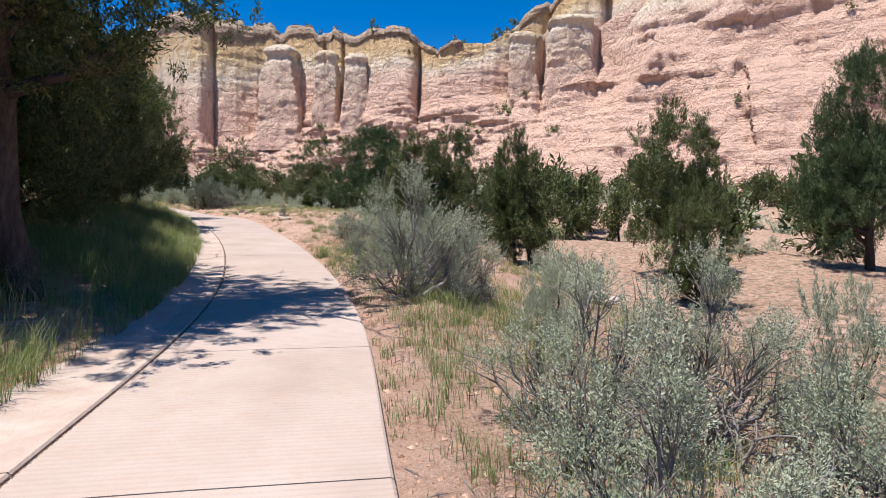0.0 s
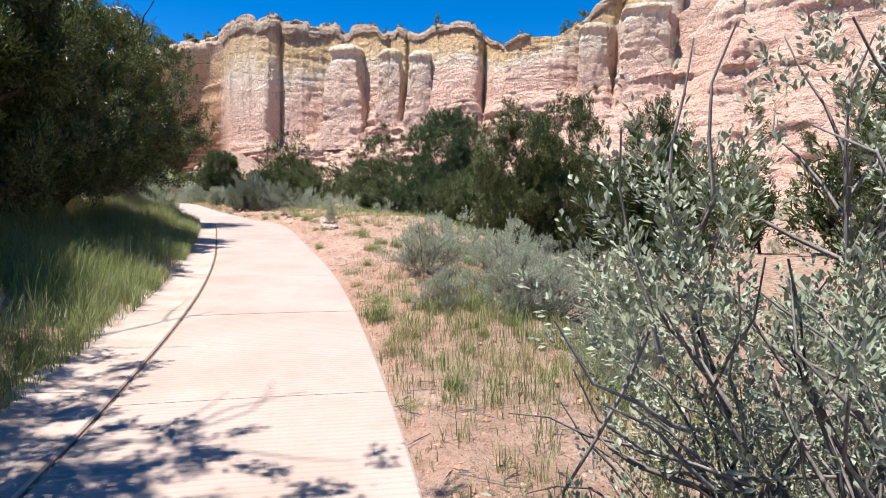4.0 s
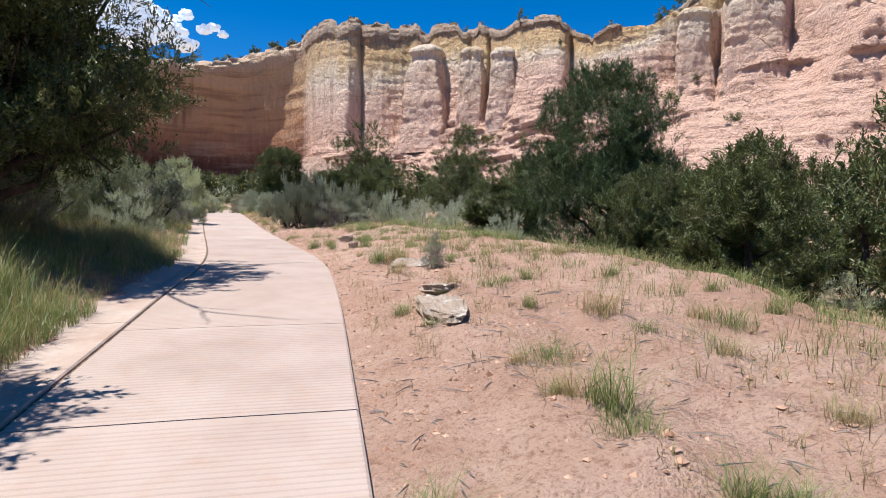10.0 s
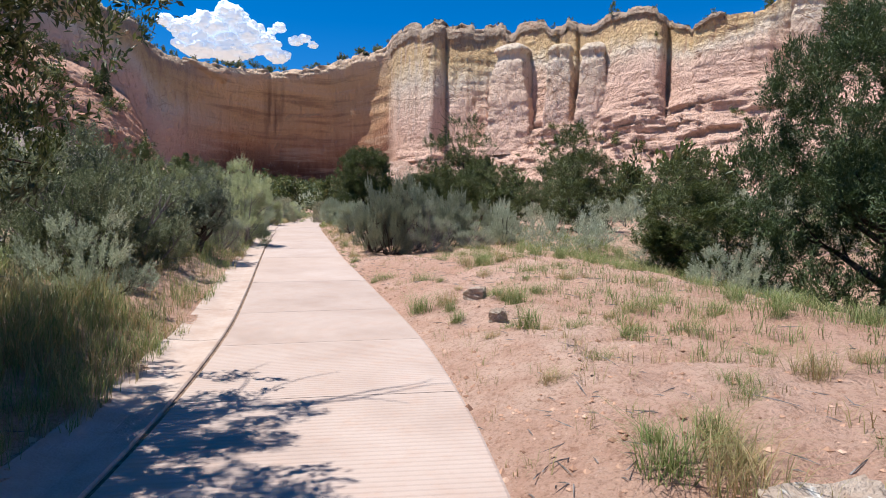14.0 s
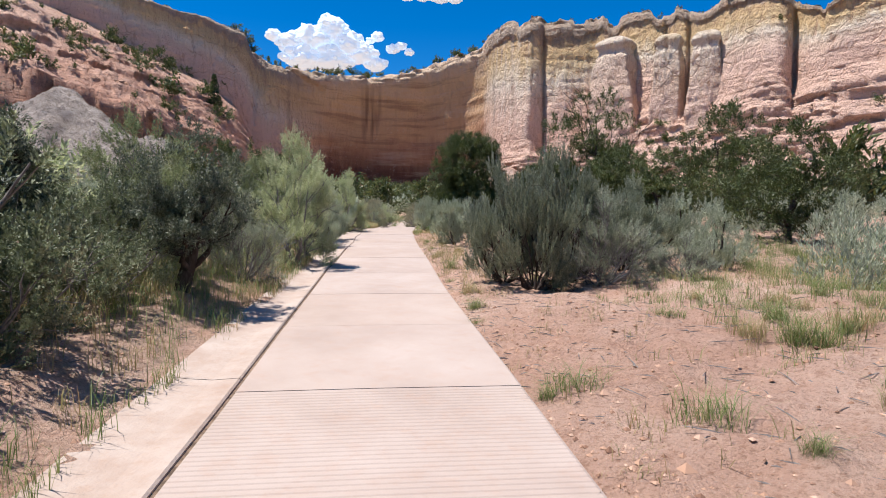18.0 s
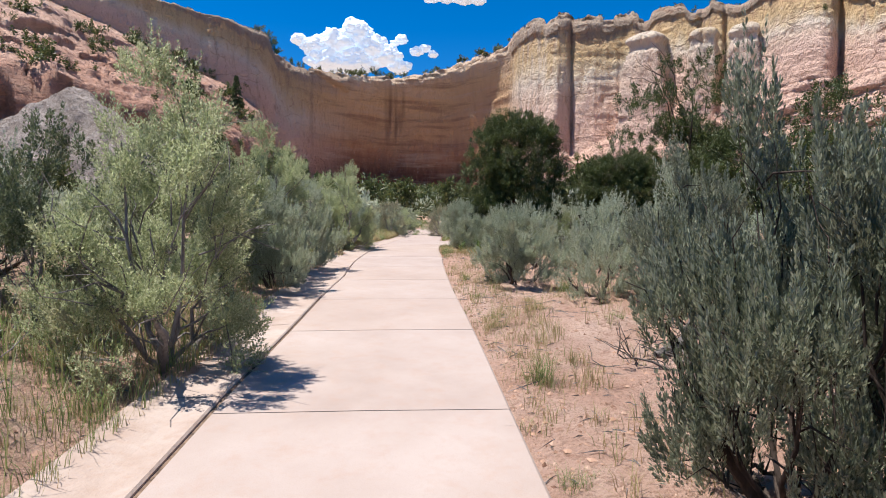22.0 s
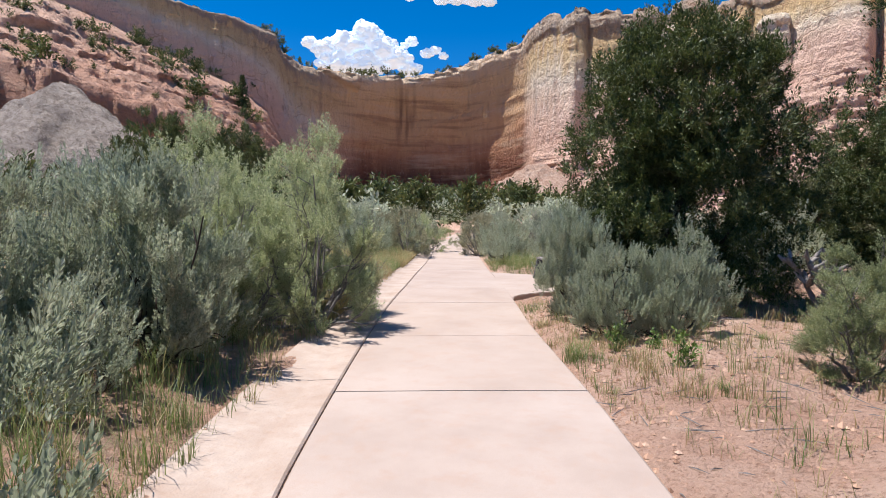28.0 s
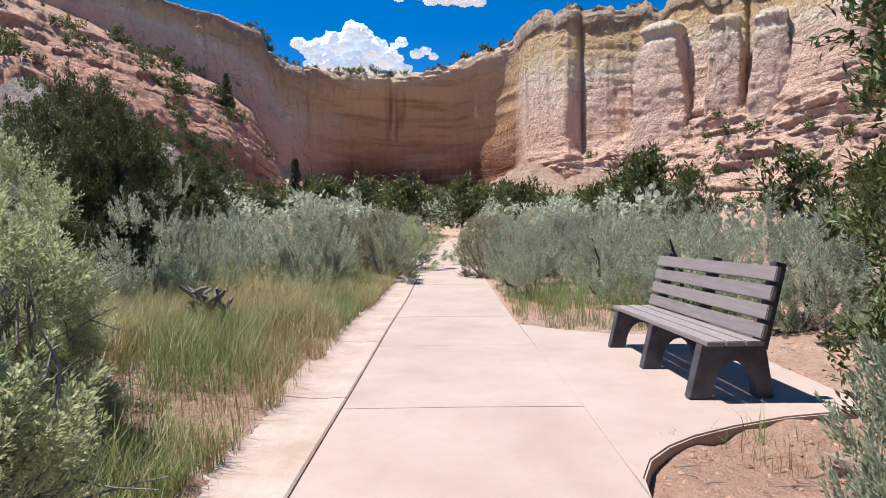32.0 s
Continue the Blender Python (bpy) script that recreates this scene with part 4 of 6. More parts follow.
# ---- bench ----
def box(bm, x0, x1, y0, y1, z0, z1, bevel=0.006, turn=None):
    q = bmesh.ops.create_cube(bm, size=1.0)
    for v in q["verts"]:
        v.co = Vector(((x0 + x1) / 2 + v.co.x * (x1 - x0), (y0 + y1) / 2 + v.co.y * (y1 - y0), (z0 + z1) / 2 + v.co.z * (z1 - z0)))
    if turn:
        for v in q["verts"]:
            v.co = turn @ v.co
    edges = list({e for v in q["verts"] for e in v.link_edges})
    bmesh.ops.bevel(bm, geom=edges, offset=bevel, segments=2, affect="EDGES")


def build_bench():
    """Local x towards the path, y along the bench, z up."""
    bench = tagged(new("park_bench"), "grey plastic-lumber bench with a slatted back on a concrete pad", "bench")
    long, tilt = 2.28, radians(13)
    for n in range(3):
        bm = bmesh.new()
        x1 = 0.235 - n * 0.150
        box(bm, x1 - 0.138, x1, -long / 2, long / 2, 0.415, 0.455, 0.007)
        part("seat_slat", bm, M_BENCH, bench)
    back = Matrix.Translation((-0.20, 0, 0.43)) @ Matrix.Rotation(-tilt, 4, "Y")
    for n in range(4):
        bm = bmesh.new()
        box(bm, -0.002, 0.038, -long / 2, long / 2, 0.03 + n * 0.148, 0.03 + n * 0.148 + 0.115, 0.007, back)
        part("back_slat", bm, M_BENCH, bench)
    for y in (-1.0, 0.0, 1.0):
        bm = bmesh.new()
        outer = [(0.33, 0.0), (0.235, 0.413), (-0.26, 0.413), (-0.33, 0.0), (-0.19, 0.0)]
        arch = [(-0.02 + 0.17 * math.cos(a), 0.02 + 0.27 * math.sin(a)) for a in np.linspace(math.pi, 0, 11)]
        ring = outer + arch + [(0.19, 0.0)]
        face = bm.faces.new([bm.verts.new((x, y - 0.05, z)) for x, z in ring])
        far = bmesh.ops.extrude_face_region(bm, geom=[face])
        for v in far["geom"]:
            if isinstance(v, bmesh.types.BMVert):
                v.co.y += 0.10
        bmesh.ops.recalc_face_normals(bm, faces=bm.faces)
        bmesh.ops.bevel(bm, geom=[e for e in bm.edges if e.calc_length() > 0.09], offset=0.006, segments=1, affect="EDGES")
        part("leg_frame", bm, M_FRAME, bench, "dark arched leg frame")
        bm = bmesh.new()
        box(bm, -0.092, -0.004, y - 0.045, y + 0.045, -0.05, 0.63, 0.006, back)
        part("back_post", bm, M_FRAME, bench, "dark back post")
    (x, y, z), (tx, ty) = on_trail(56.84, -2.04)
    bench.matrix_world = Matrix.Translation((x, y, z - 0.004)) @ Matrix.Rotation(math.atan2(ty, tx) - math.pi / 2 + math.pi + radians(1.5), 4, "Z")
    return bench


build_bench()


# ---- plants: one of each kind is built, then copied ----


def sprays(rng, clumps, count, length, width, up=0.4):
    """Leaves over clumps (x, y, z, radius), thicker at the skins."""
    c = np.array(clumps)
    tufts = max(count // 48, 1)
    home = rng.choice(len(c), tufts, p=c[:, 3] ** 2 / (c[:, 3] ** 2).sum())
    d = rng.normal(size=(tufts, 3))
    d /= np.linalg.norm(d, axis=1)[:, None]
    core = c[home, :3] + d * c[home, 3:4] * rng.uniform(0.4, 1.0, tufts)[:, None] ** 0.6 * np.array([1, 1, 0.85])
    aim_at = d * 0.8 + rng.normal(size=(tufts, 3)) * 0.3 + np.array([0, 0, up])
    aim_at /= np.linalg.norm(aim_at, axis=1)[:, None]
    pick = rng.integers(0, tufts, count)
    at = core[pick] + aim_at[pick] * (rng.uniform(-0.9, 2.6, count) * length)[:, None] + rng.normal(size=(count, 3)) * 0.5 * length
    way = aim_at[pick] + rng.normal(size=(count, 3)) * 0.55
    return (*leaf_blades(at, way, length, width, rng), rng.uniform(0, 1, tufts)[pick] ** 1.3)


def tree_limbs(rng, tubes, tall, spread, limbs, lean, thick, low=0.12):
    """A twisted trunk with limbs; gives back the limbs' ends."""
    trunk = bent(rng, (0, 0, -0.15), (lean, lean * 0.4, 1), tall * 0.72, 8, 0.12, 0.05)
    tubes.add(trunk, np.linspace(thick, thick * 0.3, 9), 7)
    ends = []
    for k in range(limbs):
        f = rng.uniform(low, 0.95)
        p = trunk[int(f * 7)] + (trunk[int(f * 7) + 1] - trunk[int(f * 7)]) * (f * 7 % 1)
        a = rng.uniform(0, 2 * math.pi)
        out = spread * (1.05 - 0.65 * f) * rng.uniform(0.6, 1.0)
        line = bent(rng, p, (math.cos(a), math.sin(a), 0.15 + 0.5 * f), out * 1.15, 6, 0.18, 0.07)
        tubes.add(line, np.linspace(thick * 0.42, thick * 0.07, 7), 5)
        ends.append(line)
        for _ in range(2):
            q = line[rng.integers(2, 6)]
            b = a + rng.uniform(-1.1, 1.1)
            twig = bent(rng, q, (math.cos(b), math.sin(b), 0.5), out * 0.5, 4, 0.25, 0.05)
            tubes.add(twig, np.linspace(thick * 0.16, thick * 0.03, 5), 4)
            ends.append(twig)
    return trunk, ends


def make_tree(name, label, category, seed, tall, spread, leaf, clumps, leaves, size, low, limbs=15, lean=0.1, dead=0, shape=0.75, thick=0.13, fat=1.0, holes=-0.32, needle=0.34):
    rng = np.random.default_rng(seed)
    tree = tagged(new(name), label, category)
    tubes = Tubes()
    trunk, ends = tree_limbs(rng, tubes, tall, spread, limbs, lean, thick, max(low, 0.1))
    balls = []
    for line in ends:
        for f in (0.55, 0.8, 1.0):
            p = line[min(int(f * (len(line) - 1)), len(line) - 1)]
            balls.append((*p, rng.uniform(0.17, 0.34) * spread * 0.55 * fat))
    while len(balls) < clumps + len(ends) * 3:
        h = low + (1 - low) * rng.uniform(0, 1) ** 0.8
        r = spread * (1 - ((h - 0.42) / 0.62) ** 2) ** shape if abs(h - 0.42) < 0.62 else 0.1
        a, q = rng.uniform(0, 2 * math.pi), rng.uniform(0.25, 1.0) ** 0.5
        if value_noise(math.cos(a) * 2 + seed, math.sin(a) * 2, h * 3, seed) < holes:
            continue
        balls.append((q * r * math.cos(a), q * r * math.sin(a), h * tall, rng.uniform(0.14, 0.30) * spread * 0.62 * fat))
    for k in range(dead):
        a = rng.uniform(0, 2 * math.pi)
        p = trunk[rng.integers(4, 8)]
        line = bent(rng, p, (math.cos(a), math.sin(a), 0.7), spread * rng.uniform(0.9, 1.35), 8, 0.22, 0.08)
        tubes.add(line, np.linspace(thick * 0.3, 0.008, 9), 5)
        for _ in range(6):
            q = line[rng.integers(3, 9)]
            b = a + rng.uniform(-1.3, 1.3)
            tubes.add(bent(rng, q, (math.cos(b), math.sin(b), rng.uniform(0, 1)), spread * rng.uniform(0.2, 0.5), 4, 0.3), np.linspace(0.014, 0.004, 5), 4)
    attach("trunk", tubes.mesh("trunk", M_BARK), tree, "dark twisted trunk and limbs")
    v, f, tone = sprays(rng, balls, leaves, size, size * needle, 0.7)
    me = from_arrays("crown", v, f, leaf)
    me.attributes.new("tone", "FLOAT", "POINT").data.foreach_set("value", np.repeat(tone, 4).astype(np.float32))
    attach("crown", me, tree)
    return tree


def make_shrub(name, label, seed, tall, wide, leaf, sprigs, per, reach, size, upright=1.0, wood=14, bare=0, aspect=0.26, heads=38, skirt=0.04, spiky=0.75, stem=None, bushy=0.12):
    """A domed bush: heads of leafy sprigs on forked woody stems, with gaps between; some bare twigs stand out."""
    rng = np.random.default_rng(seed)
    bush = tagged(new(name), label, "shrub")
    half = np.array([wide / 2, wide / 2, tall])
    a = 2.39996 * np.arange(heads) + rng.normal(size=heads) * 0.5
    up = np.clip((np.arange(heads) + 0.5) / heads + rng.normal(size=heads) * 0.09, 0.0, 0.98) ** 0.9 * (1 - skirt) + skirt
    flat = np.sqrt(1 - up**2)
    d = np.stack([flat * np.cos(a), flat * np.sin(a), up], 1)
    lump = fractal(d[:, 0] * 1.6 + seed, d[:, 1] * 1.6, d[:, 2] * 1.6, seed, 2)
    rho = np.where(rng.uniform(size=heads) < 0.16, rng.uniform(0.35, 0.6, heads), rng.uniform(0.66, 1.0, heads)) * (1 + 0.3 * lump)
    core = d * rho[:, None] * half * (1 - 0.28 * reach)
    big = rng.uniform(0.75, 1.3, heads)
    tone = rng.uniform(0, 1, heads) ** 1.5
    pick = rng.choice(heads, sprigs, p=big**2 / (big**2).sum())
    n = sprigs
    q = rng.normal(size=(n, 3))
    q /= np.linalg.norm(q, axis=1)[:, None]
    q[:, 2] = np.where(rng.uniform(size=n) < 0.5, np.abs(q[:, 2]), q[:, 2])
    ball = 0.58 * (wide * wide * tall) ** (1 / 3) / math.sqrt(heads) * big[pick]
    foot = core[pick] + q * (ball * rng.uniform(0.15, 1.0, n) ** 0.5)[:, None] * np.array([1, 1, 0.75])
    axis_way = d[pick] * np.array([0.6, 0.6, 0.25]) + q * 0.45 + np.array([0, 0, 0.7 * upright]) + rng.normal(size=(n, 3)) * 0.15
    axis_way /= np.linalg.norm(axis_way, axis=1)[:, None]
    long = reach * rng.uniform(0.55, 1.3, n) * (0.75 + 0.5 * np.clip(q[:, 2], 0, 1))
    t = rng.uniform(0.0, 1.0, (n, per))
    ring = rng.normal(size=(n, per, 3))
    ring -= (ring * axis_way[:, None]).sum(-1, keepdims=True) * axis_way[:, None]
    ring /= np.linalg.norm(ring, axis=-1, keepdims=True)
    at = foot[:, None] + axis_way[:, None] * (long[:, None] * t)[..., None] + ring * (rng.uniform(0.2, 1.0, (n, per)) * bushy * reach * (1.15 - t))[..., None]
    ways = axis_way[:, None] * (0.5 + 0.6 * t)[..., None] + ring * spiky
    v, f = leaf_blades(at.reshape(-1, 3), ways.reshape(-1, 3), size, size * aspect, rng)
    v[:, 2] = np.maximum(v[:, 2], 0.0)
    me = from_arrays("foliage", v, f, leaf)
    me.attributes.new("tone", "FLOAT", "POINT").data.foreach_set("value", np.repeat(0.5 * tone[pick] + 0.5 * rng.uniform(0, 1, n) ** 1.5, per * 4).astype(np.float32))
    attach("foliage", me, bush)
    tubes = Tubes()
    for k in range(wood):
        tip = core[(k * 7) % heads]
        q = np.linspace(0, 1, 6)[:, None]
        line = tip * q ** np.array([0.75, 0.75, 1.15]) + rng.normal(size=(6, 3)) * 0.025 * wide * q
        line[0] = (rng.normal() * 0.04 * wide, rng.normal() * 0.04 * wide, -0.06)
        tubes.add(line, np.linspace(0.014, 0.004, 6) * tall * (2.2 if k < 3 else 1.0), 5)
        for _ in range(3):
            s0 = line[rng.integers(1, 5)]
            tubes.add(bent(rng, s0, rng.normal(size=3) * 0.6 + tip / np.linalg.norm(tip) + np.array([0, 0, 0.4]), 0.26 * tall, 3, 0.3), np.linspace(0.007, 0.002, 4) * tall, 3)
    for k in range(bare):
        s0 = core[rng.integers(0, heads)] * rng.uniform(0.5, 1.0)
        tubes.add(bent(rng, s0, rng.normal(size=3) * 0.5 + s0 / max(np.linalg.norm(s0), 0.1) + np.array([0, 0, 0.2]), 0.32 * tall, 4, 0.3), np.linspace(0.0045, 0.0015, 5) * tall, 3)
    attach("woody_frame", tubes.mesh("woody_frame", stem or M_TWIG), bush, "forked woody stems")
    return bush


def blades(rng, x, y, z, tall, lean, width):
    """Grass blades: arrays of places to a mesh of bent strips."""
    n = len(x)
    a = rng.uniform(0, 2 * np.pi, n)
    d = np.stack([np.cos(a), np.sin(a)], 1)
    side = np.stack([-d[:, 1], d[:, 0]], 1) * (width * rng.uniform(0.6, 1.3, n))[:, None] / 2
    h = tall * rng.uniform(0.5, 1.2, n)
    k = lean * rng.uniform(0.2, 1.2, n) * h
    v = np.zeros((n, 5, 3))
    for i, (f, g) in enumerate(((0, 1), (0, -1), (0.55, 0.8), (0.55, -0.8), (1, 0))):
        v[:, i, 0] = x + d[:, 0] * k * f**2 + side[:, 0] * g
        v[:, i, 1] = y + d[:, 1] * k * f**2 + side[:, 1] * g
        v[:, i, 2] = z - 0.02 * (f == 0) + h * f * (1 - 0.15 * f)
    i = np.arange(n)[:, None] * 5
    return v.reshape(-1, 3), [i + np.array([[0, 1, 3, 2]]), i + np.array([[2, 3, 4]])]


def make_tuft(label, seed, tall, spread, count, material):
    rng = np.random.default_rng(seed)
    r, a = spread * rng.uniform(0, 1, count) ** 0.7, rng.uniform(0, 2 * np.pi, count)
    v, f = blades(rng, r * np.cos(a), r * np.sin(a), np.zeros(count), tall * rng.uniform(0.35, 1.0, count), 1.5, 0.004)
    return tagged(new("grass_tuft", from_arrays("grass_tuft", v, f, material)), label, "grass tuft", "grass tufts beside the path")


def rock(name, label, size, seed, category="rock"):
    """A broken slab of sandstone: flat bedding faces, angular sides, chipped edges."""
    rng = np.random.default_rng(int(seed * 10))
    bm = bmesh.new()
    for k in range(7):
        a = (k + rng.uniform(-0.4, 0.4)) * 2 * math.pi / 7
        r = rng.uniform(0.62, 1.1)
        for z in (-1, 1):
            f = r * rng.uniform(0.82, 1.0)
            bm.verts.new((f * math.cos(a), f * math.sin(a), z * rng.uniform(0.75, 1.0)))
    bmesh.ops.convex_hull(bm, input=bm.verts)
    bmesh.ops.triangulate(bm, faces=bm.faces)
    bmesh.ops.subdivide_edges(bm, edges=bm.edges, cuts=5, use_grid_fill=True)
    for v in bm.verts:
        q = v.co
        step = 0.22 * noise.noise(Vector((q.x * 0.8 + seed, q.y * 0.8, q.z * 4.5)))
        n = noise.fractal(q * 2.4 + Vector((seed, 0, 0)), 0.7, 2.1, 5)
        q = q * (1 + 0.16 * n) + Vector((q.x, q.y, 0)) * step + Vector((0, 0, 0.22 * n))
        v.co = Vector((q.x * size[0] / 2, q.y * size[1] / 2, q.z * size[2] / 2))
    me = bpy.data.meshes.new(name)
    bm.to_mesh(me)
    bm.free()
    me.materials.append(M_ROCK)
    return tagged(new(name, me), label, category)


def set_down(ob, x, y, sink=0.0, turn=0.0, wide=1.0, tall=1.0, tip=0.0):
    m = Matrix.Translation((x, y, surface(x, y) - sink)) @ Matrix.Rotation(turn, 4, "Z") @ Matrix.Rotation(tip, 4, "X") @ Matrix.Diagonal((wide, wide, tall, 1))
    ob.matrix_basis = m
    return ob


def copy_to(ob, x, y, turn, wide, tall, sink=0.03):
    m = Matrix.Translation((x, y, surface(x, y) - sink)) @ Matrix.Rotation(turn, 4, "Z") @ Matrix.Diagonal((wide, wide, tall, 1))
    kept = ob.matrix_basis.copy()
    ob.matrix_basis = Matrix.Identity(4)
    made = copy_thing(ob, m)
    ob.matrix_basis = kept
    return made


# kinds, each with its own height and width in metres when unscaled
J = "juniper_tree", "dark green juniper with a dense uneven crown", "tree"
KINDS = {
    "juniper_a": (lambda: make_tree(*J, 11, 4.0, 1.75, M_JUNIPER, 120, 76000, 0.07, 0.04, fat=0.85, needle=0.34), 4.1, 3.6),
    "juniper_b": (lambda: make_tree(*J, 23, 4.0, 1.6, M_JUNIPER, 105, 76000, 0.07, 0.06, limbs=13, lean=0.2, fat=0.85, needle=0.34), 4.1, 3.4),
    "juniper_dense": (lambda: make_tree("juniper_tree", "rounded dark juniper, dense to the ground", "tree", 31, 4.0, 1.7, M_JUNIPER, 460, 190000, 0.06, 0.0, shape=0.45, fat=0.95, holes=-9, needle=0.34), 4.2, 3.7),
    "big_juniper": (lambda: make_tree("juniper_tree", "large spreading juniper with bare dead branches over the path", "tree", 47, 5.0, 3.0, M_JUNIPER, 230, 170000, 0.074, 0.2, limbs=26, dead=5, thick=0.2, fat=0.9, needle=0.34), 5.2, 6.4),
    "high_juniper": (lambda: make_tree("juniper_tree", "old juniper with high crown and dead branches over the path", "tree", 49, 6.2, 2.9, M_JUNIPER, 190, 120000, 0.07, 0.46, limbs=22, dead=7, thick=0.2, fat=0.8, needle=0.34), 6.4, 6.2),
    "pinyon": (lambda: make_tree("pinyon_pine", "green pinyon pine with an open crown and dark trunk", "tree", 53, 5.0, 2.5, M_PINYON, 340, 200000, 0.075, 0.05, limbs=26, thick=0.17, fat=0.85, needle=0.26), 5.2, 5.4),
    "snag": (lambda: make_tree("half_dead_juniper", "half-dead juniper with bare branches above sparse green", "tree", 61, 5.0, 2.6, M_JUNIPER, 70, 60000, 0.075, 0.1, limbs=16, dead=9, thick=0.14, fat=0.9), 5.6, 5.8),
    "sage_tree": (lambda: make_tree("old_sagebrush", "old tree-like sagebrush with a thick dark trunk", "shrub", 67, 2.2, 1.1, M_OLDSAGE, 60, 44000, 0.04, 0.34, limbs=16, lean=0.25, thick=0.12, fat=0.8), 2.4, 2.4),
    "mid_juniper": (lambda: make_tree(*J, 73, 4.0, 1.7, M_JUNIPER, 110, 20000, 0.10, 0.03, limbs=9), 4.1, 3.5),
    "far_juniper": (lambda: make_tree("juniper_tree", "small dark juniper in the far flat", "tree", 71, 3.0, 1.5, M_JUNIPER, 40, 1200, 0.42, 0.0, limbs=4), 3.1, 3.0),
    "sage_a": (lambda: make_shrub("sagebrush", "silvery grey-green sagebrush with upright leafy tips", 5, 1.2, 1.5, M_SAGE, 460, 46, 0.24, 0.036, 1.5, 10, 6, 0.36, 28, 0.0, 0.55, M_BARK), 1.3, 1.6),
    "sage_b": (lambda: make_shrub("sagebrush", "tall silvery sagebrush with bare lower stems", 8, 1.2, 1.25, M_SAGE, 400, 46, 0.27, 0.036, 1.7, 10, 10, 0.36, 22, 0.04, 0.55, M_BARK), 1.35, 1.4),
    "olive": (lambda: make_shrub("saltbush", "yellowish green bushy desert shrub", 14, 1.6, 1.9, M_OLIVE, 760, 50, 0.2, 0.029, 0.95, 12, 50, 0.5, 46, 0.0, 0.8, None, 0.22), 1.7, 2.05),
    "greybush": (lambda: make_shrub("grey_shrub", "grey-leaved shrub tangled with bare pale twigs", 19, 1.4, 1.6, M_GREYBUSH, 1000, 34, 0.18, 0.019, 0.9, 12, 260, 0.5, 44, 0.0, 0.75, None, 0.2), 1.45, 1.75),
    "big_sage": (lambda: make_shrub("sagebrush", "large silvery sagebrush with spiky tips and a dark trunk", 6, 1.6, 1.9, M_SAGE, 1500, 50, 0.24, 0.034, 1.5, 9, 14, 0.4, 46, 0.0, 0.45, M_BARK), 1.7, 2.0),
    "dark_sage": (lambda: make_shrub("sagebrush", "large dull grey-green sagebrush with a dark trunk and dead lower stems", 6, 1.6, 1.9, M_DARKSAGE, 1300, 50, 0.22, 0.033, 1.5, 14, 70, 0.4, 30, 0.0, 0.45, M_BARK), 1.7, 2.0),
    "big_olive": (lambda: make_shrub("saltbush", "large grey-green bushy shrub with fine leaves", 15, 1.8, 1.9, M_OLIVE, 1700, 46, 0.18, 0.025, 1.05, 10, 50, 0.42, 60, 0.0, 0.8, None, 0.22), 1.9, 2.0),
    "dull_olive": (lambda: make_shrub("saltbush", "large olive green bushy shrub with fine leaves", 25, 1.8, 1.9, M_DULLOLIVE, 1700, 46, 0.2, 0.026, 0.95, 10, 70, 0.5, 54, 0.0, 0.8, None, 0.22), 1.9, 2.0),
    "weed": (lambda: make_shrub("leafy_weed", "young broad-leaved green weed in bare sandy soil", 33, 0.4, 0.34, M_WEED, 24, 9, 0.12, 0.06, 1.3, 4, 0, 0.55, 8, 0.1, 0.9, M_WEED), 0.45, 0.42),
    "dull_bush": (lambda: make_shrub("olive_green_shrub", "dull olive green shrub above dry grass", 21, 1.6, 1.9, M_DULLBUSH, 620, 46, 0.2, 0.033, 0.95, 10, 24, 0.5, 42, 0.0, 0.8, None, 0.22), 1.7, 2.05),
    "tan_bush": (lambda: make_shrub("brownish_shrub", "brownish green bushy shrub beside the path", 17, 1.6, 1.9, M_TANBUSH, 560, 44, 0.2, 0.034, 0.9, 10, 30, 0.5, 42, 0.0, 0.75, None, 0.22), 1.7, 2.05),
    "far_sage": (lambda: make_shrub("sagebrush", "low silvery sagebrush in the flat", 27, 1.0, 1.4, M_SAGE, 170, 8, 0.26, 0.10, 1.7, 3, 0, 0.26, 20, 0.1, 0.45), 1.1, 1.5),
    "far_olive": (lambda: make_shrub("saltbush", "green-grey desert shrub in the flat", 29, 1.2, 1.6, M_OLIVE, 170, 8, 0.22, 0.10, 0.9, 3, 0, 0.4, 24), 1.3, 1.7),
}
MADE = {}


def grow(kind, x, y, tall, wide, turn=None, label=""):
    make, h, w = KINDS[kind]
    turn = turn if turn is not None else (x * 12.9898 + y * 78.233) % 6.283
    if kind not in MADE:
        MADE[kind] = ob = make()
        set_down(ob, x, y, 0.03, turn, wide / w, tall / h)
    else:
        ob = copy_to(MADE[kind], x, y, turn, wide / w, tall / h)
    return tagged(ob, label)


